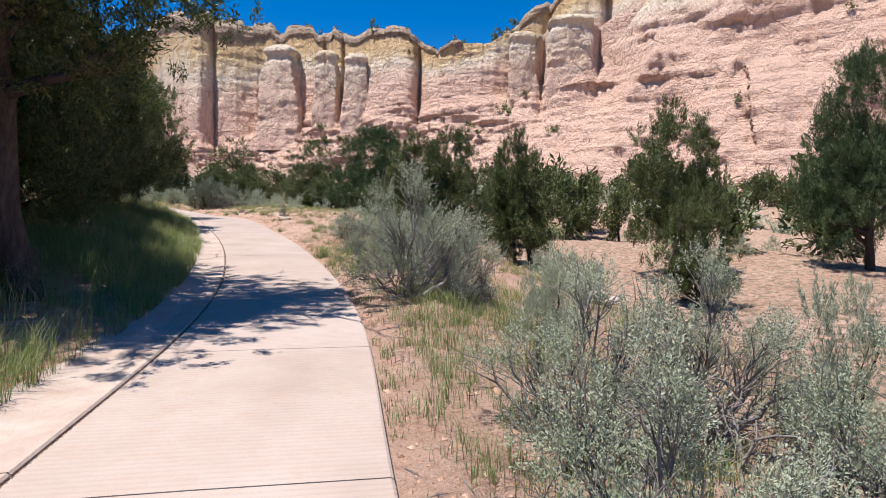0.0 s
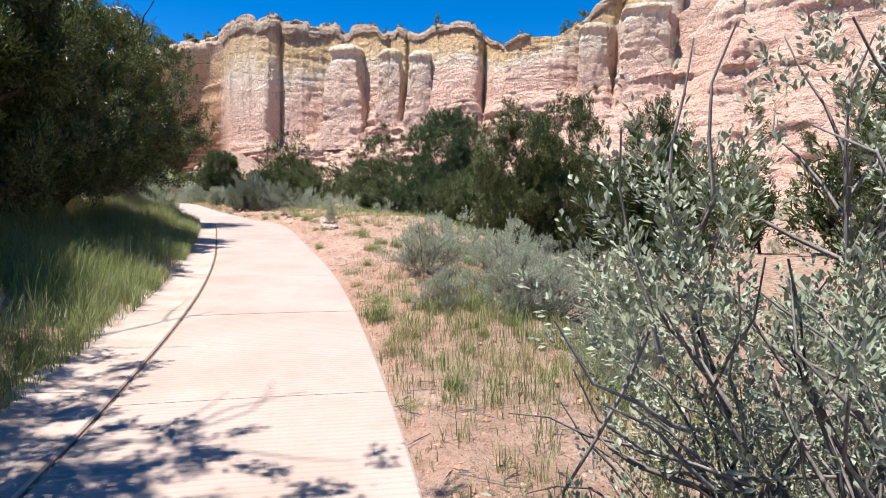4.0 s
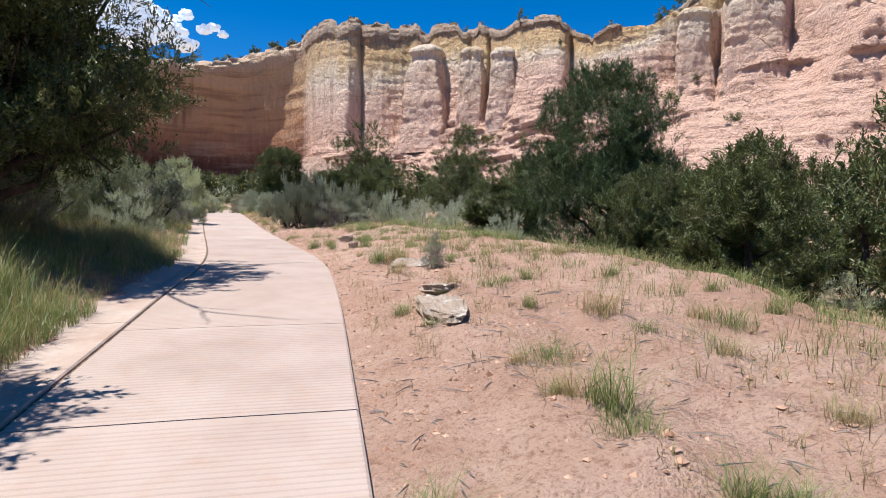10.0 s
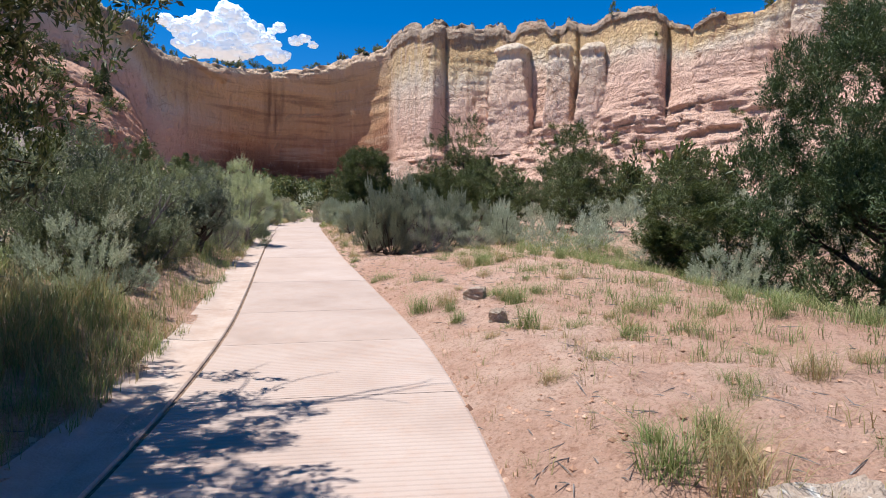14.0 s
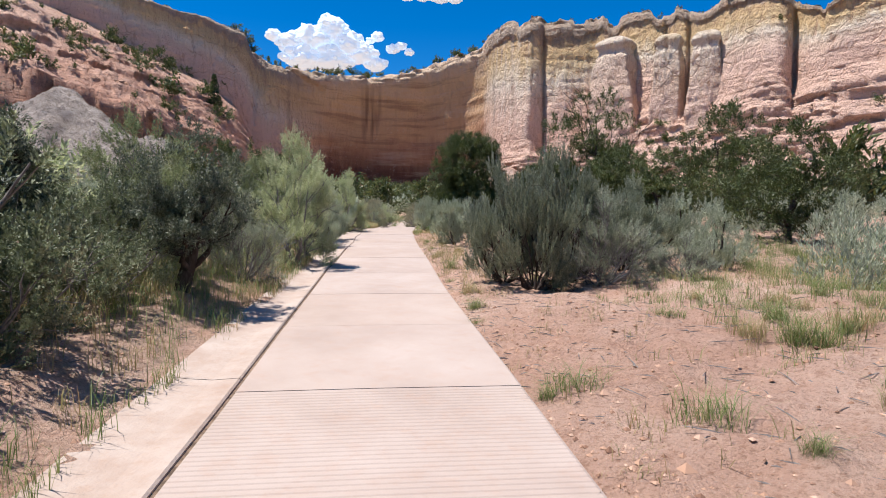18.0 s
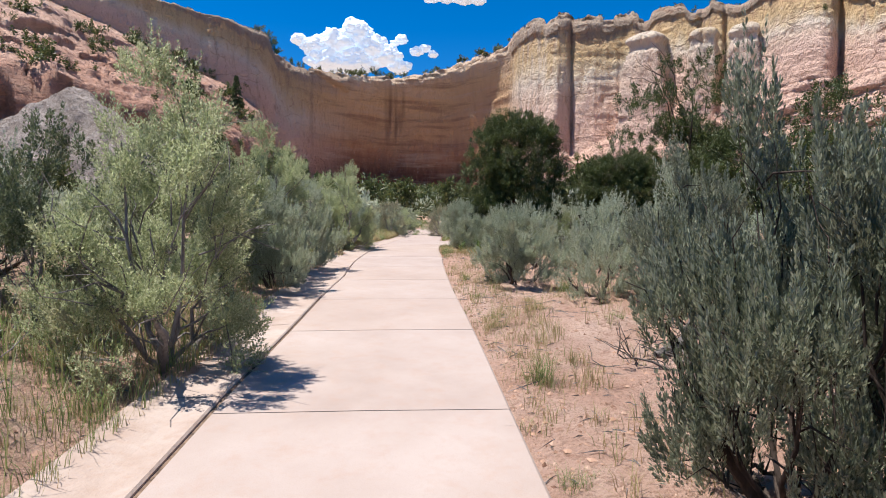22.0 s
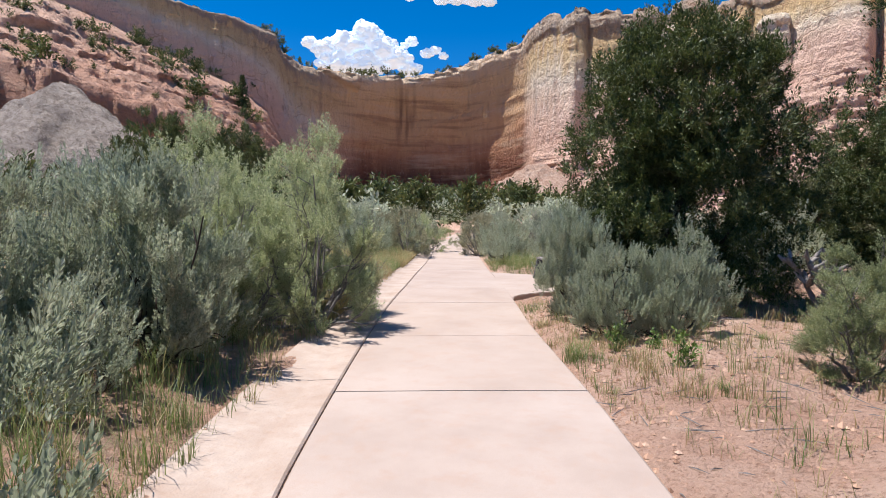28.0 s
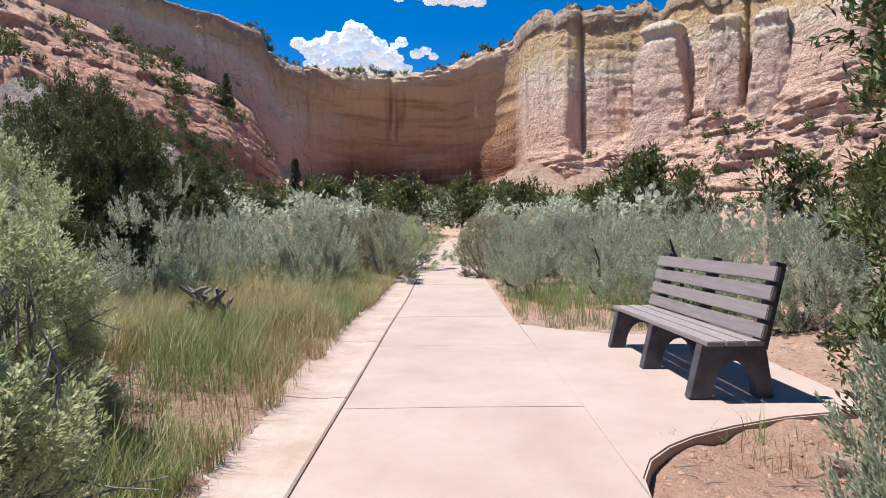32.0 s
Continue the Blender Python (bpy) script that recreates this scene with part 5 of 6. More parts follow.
# plants that stand out, by kind: x, y, height, width
NEAR = [
    ("big_juniper", -6.9, 7.8, 6.2, 5.8), ("big_juniper", -12.4, 22.5, 5.4, 5.8), ("juniper_b", -8.8, 13.5, 5.0, 4.2), ("juniper_a", -9.9, 17.2, 4.4, 4.4), ("mid_juniper", -7.2, 3.6, 4.4, 4.2), ("high_juniper", -4.4, 6.3, 6.6, 6.2), ("juniper_a", -9.2, 15.7, 4.5, 3.4), ("juniper_dense", -8.0, 10.9, 4.4, 3.8),
    ("mid_juniper", -8.4, 7.0, 5.0, 5.0), ("mid_juniper", -10.0, 2.4, 5.0, 5.0), ("mid_juniper", -14.5, 19.5, 4.2, 4.5), ("mid_juniper", -12.5, 13.0, 4.6, 5.0), ("juniper_b", -12.2, 21.0, 4.4, 3.8), ("mid_juniper", -16.0, 23.5, 4.0, 4.4),
    ("greybush", -0.45, 7.9, 1.75, 2.0), ("greybush", 0.15, 8.6, 1.2, 1.3), ("sage_b", 1.5, 7.9, 0.95, 0.8), ("greybush", 0.85, 3.3, 1.1, 1.3), ("greybush", 1.75, 4.0, 1.25, 1.4), ("sage_b", 2.9, 4.3, 1.3, 0.9), ("greybush", 0.6, 1.7, 0.95, 1.1),
    ("greybush", 1.8, 2.3, 1.0, 1.3), ("sage_a", -0.3, 10.9, 0.9, 1.0),
    ("juniper_b", -1.0, 21.6, 3.8, 2.8), ("juniper_a", 0.35, 21.8, 4.6, 2.8), ("juniper_b", 2.9, 23.4, 5.5, 2.4), ("juniper_b", 8.3, 21.5, 6.5, 4.1), ("juniper_a", 6.9, 15.9, 3.4, 2.0), ("pinyon", -3.95, 34.4, 6.3, 5.6), ("juniper_b", -7.0, 34.2, 2.3, 2.6), ("juniper_a", -3.3, 28.9, 2.6, 2.4), ("juniper_dense", -2.2, 31.6, 3.2, 3.4), ("mid_juniper", 3.4, 23.0, 4.2, 3.2), ("juniper_dense", -1.2, 29.5, 3.2, 3.0),
    ("juniper_a", -2.2, 25.5, 2.5, 2.3), ("juniper_a", 0.4, 24.7, 4.1, 2.6), ("pinyon", 15.5, 21.5, 8.0, 5.4),
    ("greybush", -2.4, 15.2, 0.8, 1.4), ("sage_a", 0.95, 5.8, 0.75, 0.65), ("greybush", -0.7, 13.4, 0.7, 1.4), ("greybush", -1.9, 12.9, 0.5, 0.8), ("greybush", -1.3, 14.3, 0.8, 1.4), ("greybush", -2.3, 17.9, 0.5, 1.0), ("greybush", -0.6, 16.2, 0.7, 1.4), ("sage_a", -1.6, 16.7, 0.6, 0.9), ("sage_a", -2.3, 16.8, 0.85, 1.3), ("greybush", -1.1, 13.0, 0.75, 1.2), ("sage_a", 0.3, 15.2, 0.8, 1.2), ("greybush", -0.2, 12.2, 0.6, 1.0), ("sage_a", -1.0, 17.2, 0.8, 1.1),
    ("dark_sage", -15.75, 39.5, 1.8, 1.5), ("dark_sage", -14.2, 38.6, 1.5, 1.7), ("dark_sage", -13.6, 39.4, 1.5, 1.9), ("sage_b", -16.3, 41.7, 1.7, 1.5), ("sage_a", -18.9, 42.6, 1.2, 1.2), ("dark_sage", -14.65, 35.3, 1.75, 1.3), ("dark_sage", -14.0, 35.0, 1.8, 1.35), ("dark_sage", -13.85, 35.8, 1.9, 1.5), ("greybush", -13.2, 35.4, 1.3, 1.4), ("big_sage", -18.4, 40.6, 1.15, 1.35), ("dark_sage", -13.2, 36.8, 1.4, 1.5), ("greybush", -12.2, 36.4, 0.7, 1.2), ("sage_a", -17.6, 42.4, 1.2, 1.4), ("sage_b", -18.2, 44.0, 1.3, 1.5), ("sage_a", -16.9, 39.9, 0.9, 0.9),
    ("juniper_dense", -22.15, 48.45, 3.8, 3.4), ("snag", -18.2, 51.8, 6.1, 5.8), ("mid_juniper", -14.2, 66.0, 6.8, 6.4), ("mid_juniper", -11.0, 46.0, 3.2, 3.4), ("mid_juniper", -14.6, 47.5, 2.6, 3.0),
    ("dull_olive", -20.2, 45.3, 0.85, 1.0), ("juniper_dense", -19.3, 49.0, 2.5, 2.6), ("dull_olive", -20.0, 46.6, 1.1, 1.2), ("weed", -22.02, 45.2, 0.3, 0.26), ("weed", -21.4, 44.75, 0.33, 0.3), ("weed", -21.75, 45.35, 0.2, 0.2), ("big_sage", -22.3, 45.85, 0.95, 1.0), ("big_sage", -21.75, 46.0, 0.9, 0.9), ("big_sage", -22.95, 46.65, 1.25, 1.1), ("big_sage", -23.1, 47.4, 1.4, 1.4), ("sage_b", -22.3, 47.9, 1.2, 1.1), ("sage_a", -21.7, 46.9, 1.0, 1.0),
    ("sage_tree", -16.8, 31.45, 2.0, 2.0), ("sage_tree", -16.6, 28.6, 2.3, 2.2), ("dull_bush", -14.9, 27.0, 1.7, 1.8), ("dull_bush", -15.6, 28.3, 2.3, 2.2), ("dull_bush", -18.0, 30.4, 1.6, 1.7), ("dull_olive", -18.3, 32.0, 2.0, 1.8), ("dull_bush", -17.4, 30.9, 1.3, 1.5), ("dull_bush", -16.5, 30.3, 1.0, 1.3), ("sage_tree", -17.7, 29.6, 2.2, 2.2), ("dull_bush", -15.4, 28.9, 1.1, 1.3), ("big_olive", -18.75, 35.2, 2.1, 1.9), ("dull_bush", -20.2, 34.9, 1.9, 1.7), ("dull_olive", -21.1, 36.9, 2.2, 2.1), ("big_sage", -20.9, 38.2, 1.25, 1.3), ("greybush", -17.6, 33.0, 1.2, 1.2),
    ("big_olive", -22.5, 39.2, 2.1, 2.2), ("sage_a", -21.6, 38.6, 1.4, 1.3), ("big_sage", -22.5, 40.0, 1.6, 1.6), ("big_sage", -24.95, 41.3, 1.6, 1.5), ("big_sage", -25.5, 42.4, 1.6, 1.5), ("sage_a", -25.4, 43.0, 1.2, 1.2), ("sage_a", -24.2, 41.5, 0.8, 0.9), ("big_sage", -24.75, 42.35, 1.6, 1.6), ("big_olive", -26.3, 43.7, 1.9, 1.8), ("big_olive", -25.3, 43.5, 1.4, 1.3), ("big_olive", -25.25, 44.5, 2.0, 1.8), ("big_olive", -25.9, 45.25, 1.8, 1.7), ("olive", -27.4, 45.3, 2.2, 2.2),
    ("greybush", -28.9, 46.6, 1.6, 1.8), ("sage_a", -27.8, 44.6, 1.5, 1.8), ("sage_b", -31.5, 49.4, 1.5, 1.5), ("sage_a", -32.4, 50.9, 1.4, 1.5), ("juniper_a", -33.3, 49.7, 3.5, 2.6), ("juniper_b", -35.2, 50.6, 3.6, 3.0), ("juniper_b", -40.5, 55.5, 4.4, 4.4), ("sage_b", -36.6, 53.0, 2.2, 1.8),
    ("sage_a", -32.9, 54.3, 1.5, 1.7), ("sage_a", -34.4, 56.0, 1.5, 1.8), ("greybush", -36.5, 58.0, 1.9, 2.6), ("tan_bush", -31.2, 58.6, 1.7, 1.9), ("sage_a", -28.6, 55.6, 1.4, 1.6), ("sage_b", -27.5, 56.8, 1.4, 1.6), ("sage_a", -26.6, 55.0, 1.2, 1.6), ("sage_a", -29.6, 57.4, 1.5, 1.8), ("sage_b", -25.4, 54.2, 1.5, 1.6), ("sage_a", -24.0, 53.6, 1.6, 1.7),
    ("big_olive", -27.8, 46.5, 1.6, 1.5), ("tan_bush", -32.9, 56.4, 1.9, 2.1), ("sage_a", -32.4, 53.3, 1.7, 2.2), ("juniper_b", -43.9, 53.7, 5.6, 3.8),
    ("sage_b", -30.6, 47.0, 1.9, 2.0), ("olive", -34.4, 59.4, 1.6, 2.2), ("greybush", -36.3, 60.7, 1.7, 2.4), ("sage_a", -35.6, 57.4, 1.4, 1.8), ("sage_a", -33.6, 57.6, 1.2, 1.5), ("tan_bush", -33.0, 61.6, 1.7, 2.2), ("sage_a", -34.3, 64.2, 1.5, 2.0), ("greybush", -38.3, 64.0, 1.7, 2.2), ("sage_a", -36.2, 68.4, 1.6, 2.0), ("olive", -40.6, 67.4, 1.7, 2.2),
    ("dull_olive", -14.2, 24.9, 1.7, 1.9), ("big_olive", -16.4, 25.4, 2.2, 2.2), ("greybush", -13.2, 23.6, 1.3, 1.5), ("dull_bush", -16.9, 26.6, 2.0, 2.1), ("sage_a", -13.4, 26.2, 1.0, 1.2), ("greybush", -6.0, 34.8, 1.5, 2.0), ("dull_bush", -4.4, 31.4, 0.9, 1.5), ("dull_bush", -3.0, 33.2, 1.6, 2.0), ("greybush", -7.4, 36.4, 1.4, 1.8), ("sage_a", -6.6, 32.2, 1.0, 1.5), ("greybush", -6.42, 23.85, 0.55, 0.4),
]
for kind, s0, a0, tall, wide in [("dull_bush", 34.0, 2.7, 1.2, 1.4), ("dull_bush", 32.6, 3.3, 1.5, 1.7), ("dull_bush", 35.2, 3.6, 1.5, 1.7), ("dull_bush", 31.2, 2.9, 1.3, 1.5), ("dull_bush", 33.4, 4.6, 1.8, 1.9), ("sage_a", 56.4, -4.3, 1.2, 1.5), ("sage_a", 58.2, -4.2, 1.3, 1.6), ("sage_b", 57.2, -5.6, 1.4, 1.6), ("sage_a", 55.2, -5.4, 1.2, 1.5), ("greybush", 54.2, -4.6, 0.9, 1.2), ("juniper_a", 55.5, -7.6, 3.0, 2.8), ("mid_juniper", 59.0, -8.2, 2.8, 3.0), ("juniper_b", 50.5, -8.4, 3.0, 3.2), ("sage_b", 49.0, -4.4, 1.1, 1.2), ("greybush", 48.0, -5.4, 1.0, 1.3), ("sage_a", 52.8, -2.9, 0.7, 0.9), ("sage_a", 53.8, -3.6, 0.9, 1.0), ("greybush", 46.4, -4.6, 0.8, 1.1), ("sage_a", 45.2, -5.8, 1.1, 1.4), ("greybush", 43.6, -5.0, 0.9, 1.3), ("tan_bush", 66.2, 2.5, 1.6, 1.7), ("sage_a", 70.0, 2.4, 1.5, 1.8), ("greybush", 73.6, 2.3, 1.5, 1.8), ("olive", 77.4, 2.4, 1.6, 1.9), ("sage_a", 81.0, 2.4, 1.5, 1.9), ("tan_bush", 66.5, -2.0, 1.4, 1.6), ("sage_b", 69.6, -2.0, 1.4, 1.6), ("greybush", 72.6, -2.0, 1.5, 1.7), ("sage_a", 75.8, -2.1, 1.5, 1.8), ("greybush", 79.0, -2.1, 1.5, 1.8), ("sage_a", 83.0, -2.2, 1.6, 2.0)]:
    (x0, y0, _), _ = on_trail(s0, a0)
    NEAR.append((kind, float(x0), float(y0), tall, wide))
for row in NEAR:
    grow(*row)


# ---- the wider flat: scattered junipers and brush ----
MIDDLE = [("mid_juniper", -54.2, 57.6, 5.0, 3.6), ("mid_juniper", -59.1, 63.7, 4.6, 4.0), ("mid_juniper", -63.7, 71.6, 4.6, 4.4), ("mid_juniper", -50.6, 59.4, 3.6, 3.4), ("mid_juniper", -47.8, 52.0, 3.4, 3.2), ("mid_juniper", -55.4, 66.4, 4.0, 3.6), ("mid_juniper", -69.4, 83.8, 4.6, 4.6), ("mid_juniper", -71.8, 95.8, 5.0, 5.4)]
for row in MIDDLE:
    grow(*row)


def clear_of_things(x, y, room):
    return all((x - n[1]) ** 2 + (y - n[2]) ** 2 > (room + 0.3 * n[4]) ** 2 for n in NEAR)


def outer_height(x, y):
    """Height of the ground or of the cliff's apron, whichever is upper."""
    hit = CLIFF_TREE.ray_cast(Vector((x, y, 400)), Vector((0, 0, -1)))[0]
    return max(surface(x, y), hit.z if hit else -99)


def stand(kind, x, y, z, tall, wide, turn):
    make, h, w = KINDS[kind]
    if kind not in MADE:
        MADE[kind] = make()
        MADE[kind].matrix_basis = Matrix.Translation((x, y, z - 0.1)) @ Matrix.Rotation(turn, 4, "Z") @ Matrix.Diagonal((wide / w, wide / w, tall / h, 1))
        return MADE[kind]
    kept = MADE[kind].matrix_basis.copy()
    MADE[kind].matrix_basis = Matrix.Identity(4)
    ob = copy_thing(MADE[kind], Matrix.Translation((x, y, z - 0.1)) @ Matrix.Rotation(turn, 4, "Z") @ Matrix.Diagonal((wide / w, wide / w, tall / h, 1)))
    MADE[kind].matrix_basis = kept
    return ob


def scatter(kind, count, seed, tall, lat, along, room, ratio=1.0):
    """Plants at random over a stretch beside the trail."""
    rng = np.random.default_rng(seed)
    done = []
    for _ in range(count * 6):
        s, a = rng.uniform(*along), rng.uniform(*lat)
        (x, y, _), _ = on_trail(s, a)
        if len(done) >= count or not clear_of_things(x, y, room) or any((x - q[0]) ** 2 + (y - q[1]) ** 2 < room**2 for q in done):
            continue
        _, off = trail_place(x, y)
        if abs(off[0]) < min(abs(lat[0]), abs(lat[1])) - 0.2:
            continue
        h = rng.uniform(*tall)
        stand(kind, x, y, surface(x, y), h, h * ratio * rng.uniform(0.8, 1.2), rng.uniform(0, 6.28))
        done.append((x, y))


scatter("mid_juniper", 7, 1, (2.4, 4.2), (-15, -9.5), (20, 46), 2.6, 0.85)
scatter("far_juniper", 14, 17, (2.4, 4.2), (-30, -15), (10, 46), 2.6, 0.9)
scatter("far_sage", 26, 2, (0.7, 1.3), (-28, -7), (0, 46), 1.4, 1.3)
scatter("far_olive", 16, 3, (0.8, 1.4), (-28, -8), (0, 46), 1.6, 1.3)
scatter("dull_bush", 7, 16, (1.2, 1.9), (2.8, 5.5), (22, 32), 1.2, 1.1)
scatter("olive", 4, 4, (1.3, 2.0), (3.4, 6.5), (24, 50), 1.3, 1.15)
scatter("sage_a", 12, 5, (1.0, 1.7), (3.6, 8.0), (22, 60), 1.2, 1.15)
scatter("far_olive", 34, 6, (1.2, 2.2), (6.0, 22), (20, 66), 1.6, 1.15)
scatter("far_sage", 40, 7, (1.0, 1.8), (5.5, 24), (40, 74), 1.3, 1.25)
scatter("mid_juniper", 16, 8, (2.6, 4.4), (8, 30), (8, 74), 2.6, 0.9)
scatter("mid_juniper", 10, 9, (3.0, 5.0), (4.5, 12), (-4, 16), 2.2, 1.0)
scatter("far_sage", 24, 18, (0.6, 1.1), (-14, -5), (4, 40), 1.2, 1.4)
scatter("far_sage", 10, 10, (0.9, 1.5), (-8, -3.2), (57, 72), 1.1, 1.2)
scatter("far_sage", 60, 11, (0.9, 1.5), (-24, -4.5), (46, 80), 1.1, 1.4)
scatter("far_sage", 10, 14, (1.0, 1.6), (2.6, 7.5), (61, 74), 1.0, 1.3)
scatter("greybush", 5, 15, (1.2, 1.8), (-5, -2.4), (63, 74), 1.2, 1.3)
scatter("mid_juniper", 10, 12, (2.0, 3.6), (-30, -9), (46, 80), 2.6, 0.9)
scatter("sage_b", 7, 13, (0.8, 1.3), (-7.5, -3.6), (38, 54), 1.1, 1.1)


def far_woods(name, label, places, seed, leaf=None, kind_word="trees"):
    """Far plants that nobody could count, joined into one mesh: rows of x, y, foot, height, width."""
    rng = np.random.default_rng(seed)
    vs, fs, n = [], [], 0
    for x, y, z, tall, wide in places:
        balls = [(rng.normal() * 0.2 * wide, rng.normal() * 0.2 * wide, rng.uniform(0.25, 0.8) * tall, rng.uniform(0.2, 0.32) * wide) for _ in range(9)]
        v, f, _ = sprays(rng, balls, 260, 0.2 * wide, 0.1 * wide)
        vs.append(v + np.array([x, y, z]))
        fs.append(f + n)
        n += len(v)
    tagged(new(name, from_arrays(name, np.concatenate(vs), np.concatenate(fs), leaf or M_JUNIPER)), label, kind_word, kind="stuff")


def scatter_round(kind, count, seed, tall, bearing, away, ratio=1.0, joined=None):
    """Plants at random over the far flat and the slopes, by bearing and distance."""
    rng = np.random.default_rng(seed)
    for _ in range(count):
        a, r = radians(rng.uniform(*bearing)), math.sqrt(rng.uniform(away[0] ** 2, away[1] ** 2))
        x, y = CENTRE[0] - r * math.sin(a), CENTRE[1] + r * math.cos(a)
        s, lat = trail_place(x, y)
        if abs(lat[0]) < 4 and s[0] < 87:
            continue
        h = rng.uniform(*tall)
        if joined is not None:
            joined.append((x, y, outer_height(x, y) - 0.2, h, h * ratio * rng.uniform(0.8, 1.25)))
        else:
            stand(kind, x, y, outer_height(x, y), h, h * ratio * rng.uniform(0.8, 1.25), rng.uniform(0, 6.28))


scatter_round("far_juniper", 70, 21, (2.6, 4.6), (18, 64), (46, 130), 1.15)
scatter_round("far_juniper", 40, 22, (3.0, 5.5), (-60, 18), (48, 120), 1.0)
BRUSH = []
scatter_round("", 130, 26, (1.0, 1.7), (14, 60), (38, 100), 1.6, BRUSH)
scatter_round("far_juniper", 20, 27, (3.0, 5.0), (90, 200), (30, 90), 1.0)
scatter_round("", 90, 29, (0.9, 1.6), (-62, 10), (30, 100), 1.5, BRUSH)
far_woods("far_brush", "low silvery brush over the far flat", BRUSH, 36, M_SAGE, "brush")
scatter_round("far_juniper", 22, 30, (2.4, 4.2), (-62, 6), (36, 110), 1.0)
SLOPE = []
scatter_round("", 120, 23, (1.6, 4.2), (-50, 22), (120, 275), 1.0, SLOPE)
scatter_round("", 90, 24, (3.0, 5.5), (26, 60), (130, 275), 1.15, SLOPE)
scatter_round("", 260, 25, (1.4, 4.2), (50, 90), (90, 300), 1.1, SLOPE)
scatter_round("", 150, 35, (2.6, 5.0), (16, 46), (130, 235), 1.3, SLOPE)
far_woods("far_woods", "dark junipers dotted over the far rocky slopes", SLOPE, 28)


def on_rim():
    rng = np.random.default_rng(33)
    rows = []
    for _ in range(110):
        u = rng.uniform(180, 520)
        p = by_cliff(u, -0.17 * (np.interp(u, CLIFF_U, CLIFF_TOP) - np.interp(u, CLIFF_U, CLIFF_BASE)) - rng.uniform(5, 16), 0)
        h = rng.uniform(1.2, 3.2) * (1 if u < 345 else 0.6)
        rows.append((p.x, p.y, outer_height(p.x, p.y) - 0.2, h, h * rng.uniform(1.1, 1.7)))
    far_woods("rim_woods", "dark junipers along the cliff rim", rows, 34)


on_rim()


# ---- grass ----
def verge(name, label, material, count, seed, along, lat, tall, lean=0.7, clump=14, width=0.005):
    """Grass in clumps over a stretch beside the trail."""
    rng = np.random.default_rng(seed)
    k = count // clump
    s = rng.uniform(*along, k * 3)
    a = lat[0] + (lat[1] - lat[0]) * rng.uniform(0, 1, k * 3) ** 1.15
    keep = fractal(s * 0.5, a * 0.8, 0, seed, 3) + 0.5 * rng.uniform(-1, 1, k * 3) > -0.1
    s, a = np.repeat(s[keep][:k], clump), np.repeat(a[keep][:k], clump)
    size = np.repeat(rng.uniform(0.6, 1.25, len(s) // clump), clump)
    s, a = s + rng.normal(size=len(s)) * 0.05, a + rng.normal(size=len(a)) * 0.05
    side = 1 if lat[0] > 0 else -1
    a = side * np.maximum(np.abs(a), min(abs(lat[0]), abs(lat[1])))
    x, y, tx, ty = (np.interp(s, ALONG, c) for c in (LINE[:, 0], LINE[:, 1], TANGENT[:, 0], TANGENT[:, 1]))
    x, y = x - a * ty, y + a * tx
    z = ground_height(x, y) + relief(x, y)
    h = tall * size * (0.5 + 0.5 * np.clip((np.abs(a) - min(abs(lat[0]), abs(lat[1]))) / 0.7, 0, 1))
    v, f = blades(rng, x, y, z, h, lean, width)
    tagged(new(name, from_arrays(name, v, f, material)), label, "grass", kind="stuff")


verge("verge_grass", "tall green grass along the shaded side of the path", M_GRASS, 68000, 41, (-4, 23), (1.38, 4.8), 0.5)
verge("verge_grass", "dull green grass below shrubs beside the path", M_GRASS, 14000, 53, (19, 30), (1.6, 4.4), 0.36)
verge("dry_verge_grass", "brown and tan grass below shrubs beside the path", M_DRYGRASS, 12000, 54, (20, 30), (1.5, 4.4), 0.4)
verge("verge_grass", "green grass below the shrubs beside the path", M_GRASS, 22000, 42, (26, 55), (1.4, 4.2), 0.42)
verge("dry_verge_grass", "tan dry grass below the shrubs beside the path", M_DRYGRASS, 17000, 43, (-4, 55), (1.36, 3.4), 0.36)
verge("dry_verge_grass", "dense greenish tan grass beside the path", M_DRYGRASS, 70000, 44, (52, 67), (1.38, 5.6), 0.5)
verge("verge_grass", "green grass patch beside the path", M_GRASS, 50000, 45, (52, 68), (1.45, 5.6), 0.48)
verge("verge_grass", "green grass beside the bench pad", M_GRASS, 13000, 46, (59.3, 68), (-4.2, -0.95), 0.4)
verge("verge_grass", "thin green grass at the path edge", M_GRASS, 16000, 47, (-4, 14), (-3.0, -0.92), 0.24)
verge("verge_grass", "green and grey weeds between the shrubs", M_GRASS, 17000, 55, (-4, 16), (-6.5, -1.2), 0.24)
verge("dry_verge_grass", "grey-tan dry weeds between the shrubs", M_DRYGRASS, 17000, 56, (-4, 17), (-7.0, -1.2), 0.2)
verge("verge_grass", "green grass where the path bends away", M_GRASS, 14000, 57, (66, 90), (1.5, 4.5), 0.45)
verge("verge_grass", "green grass where the path bends away", M_GRASS, 14000, 58, (66, 90), (-4.5, -0.95), 0.4)
verge("dry_verge_grass", "thin dry grass on the sandy rise", M_DRYGRASS, 15000, 48, (12, 52), (-7.0, -1.0), 0.16, 1.2, 9)
verge("verge_grass", "short green grass on the sandy rise", M_GRASS, 26000, 49, (13, 38), (-9.0, -2.6), 0.2, 1.1)
verge("verge_grass", "band of green grass along the crest of the rise", M_GRASS, 16000, 52, (20, 40), (-8.6, -6.0), 0.34, 0.9)
verge("dry_verge_grass", "thin dry grass at the path edge", M_DRYGRASS, 3500, 50, (34, 53.6), (-1.6, -0.9), 0.2, 1.1)
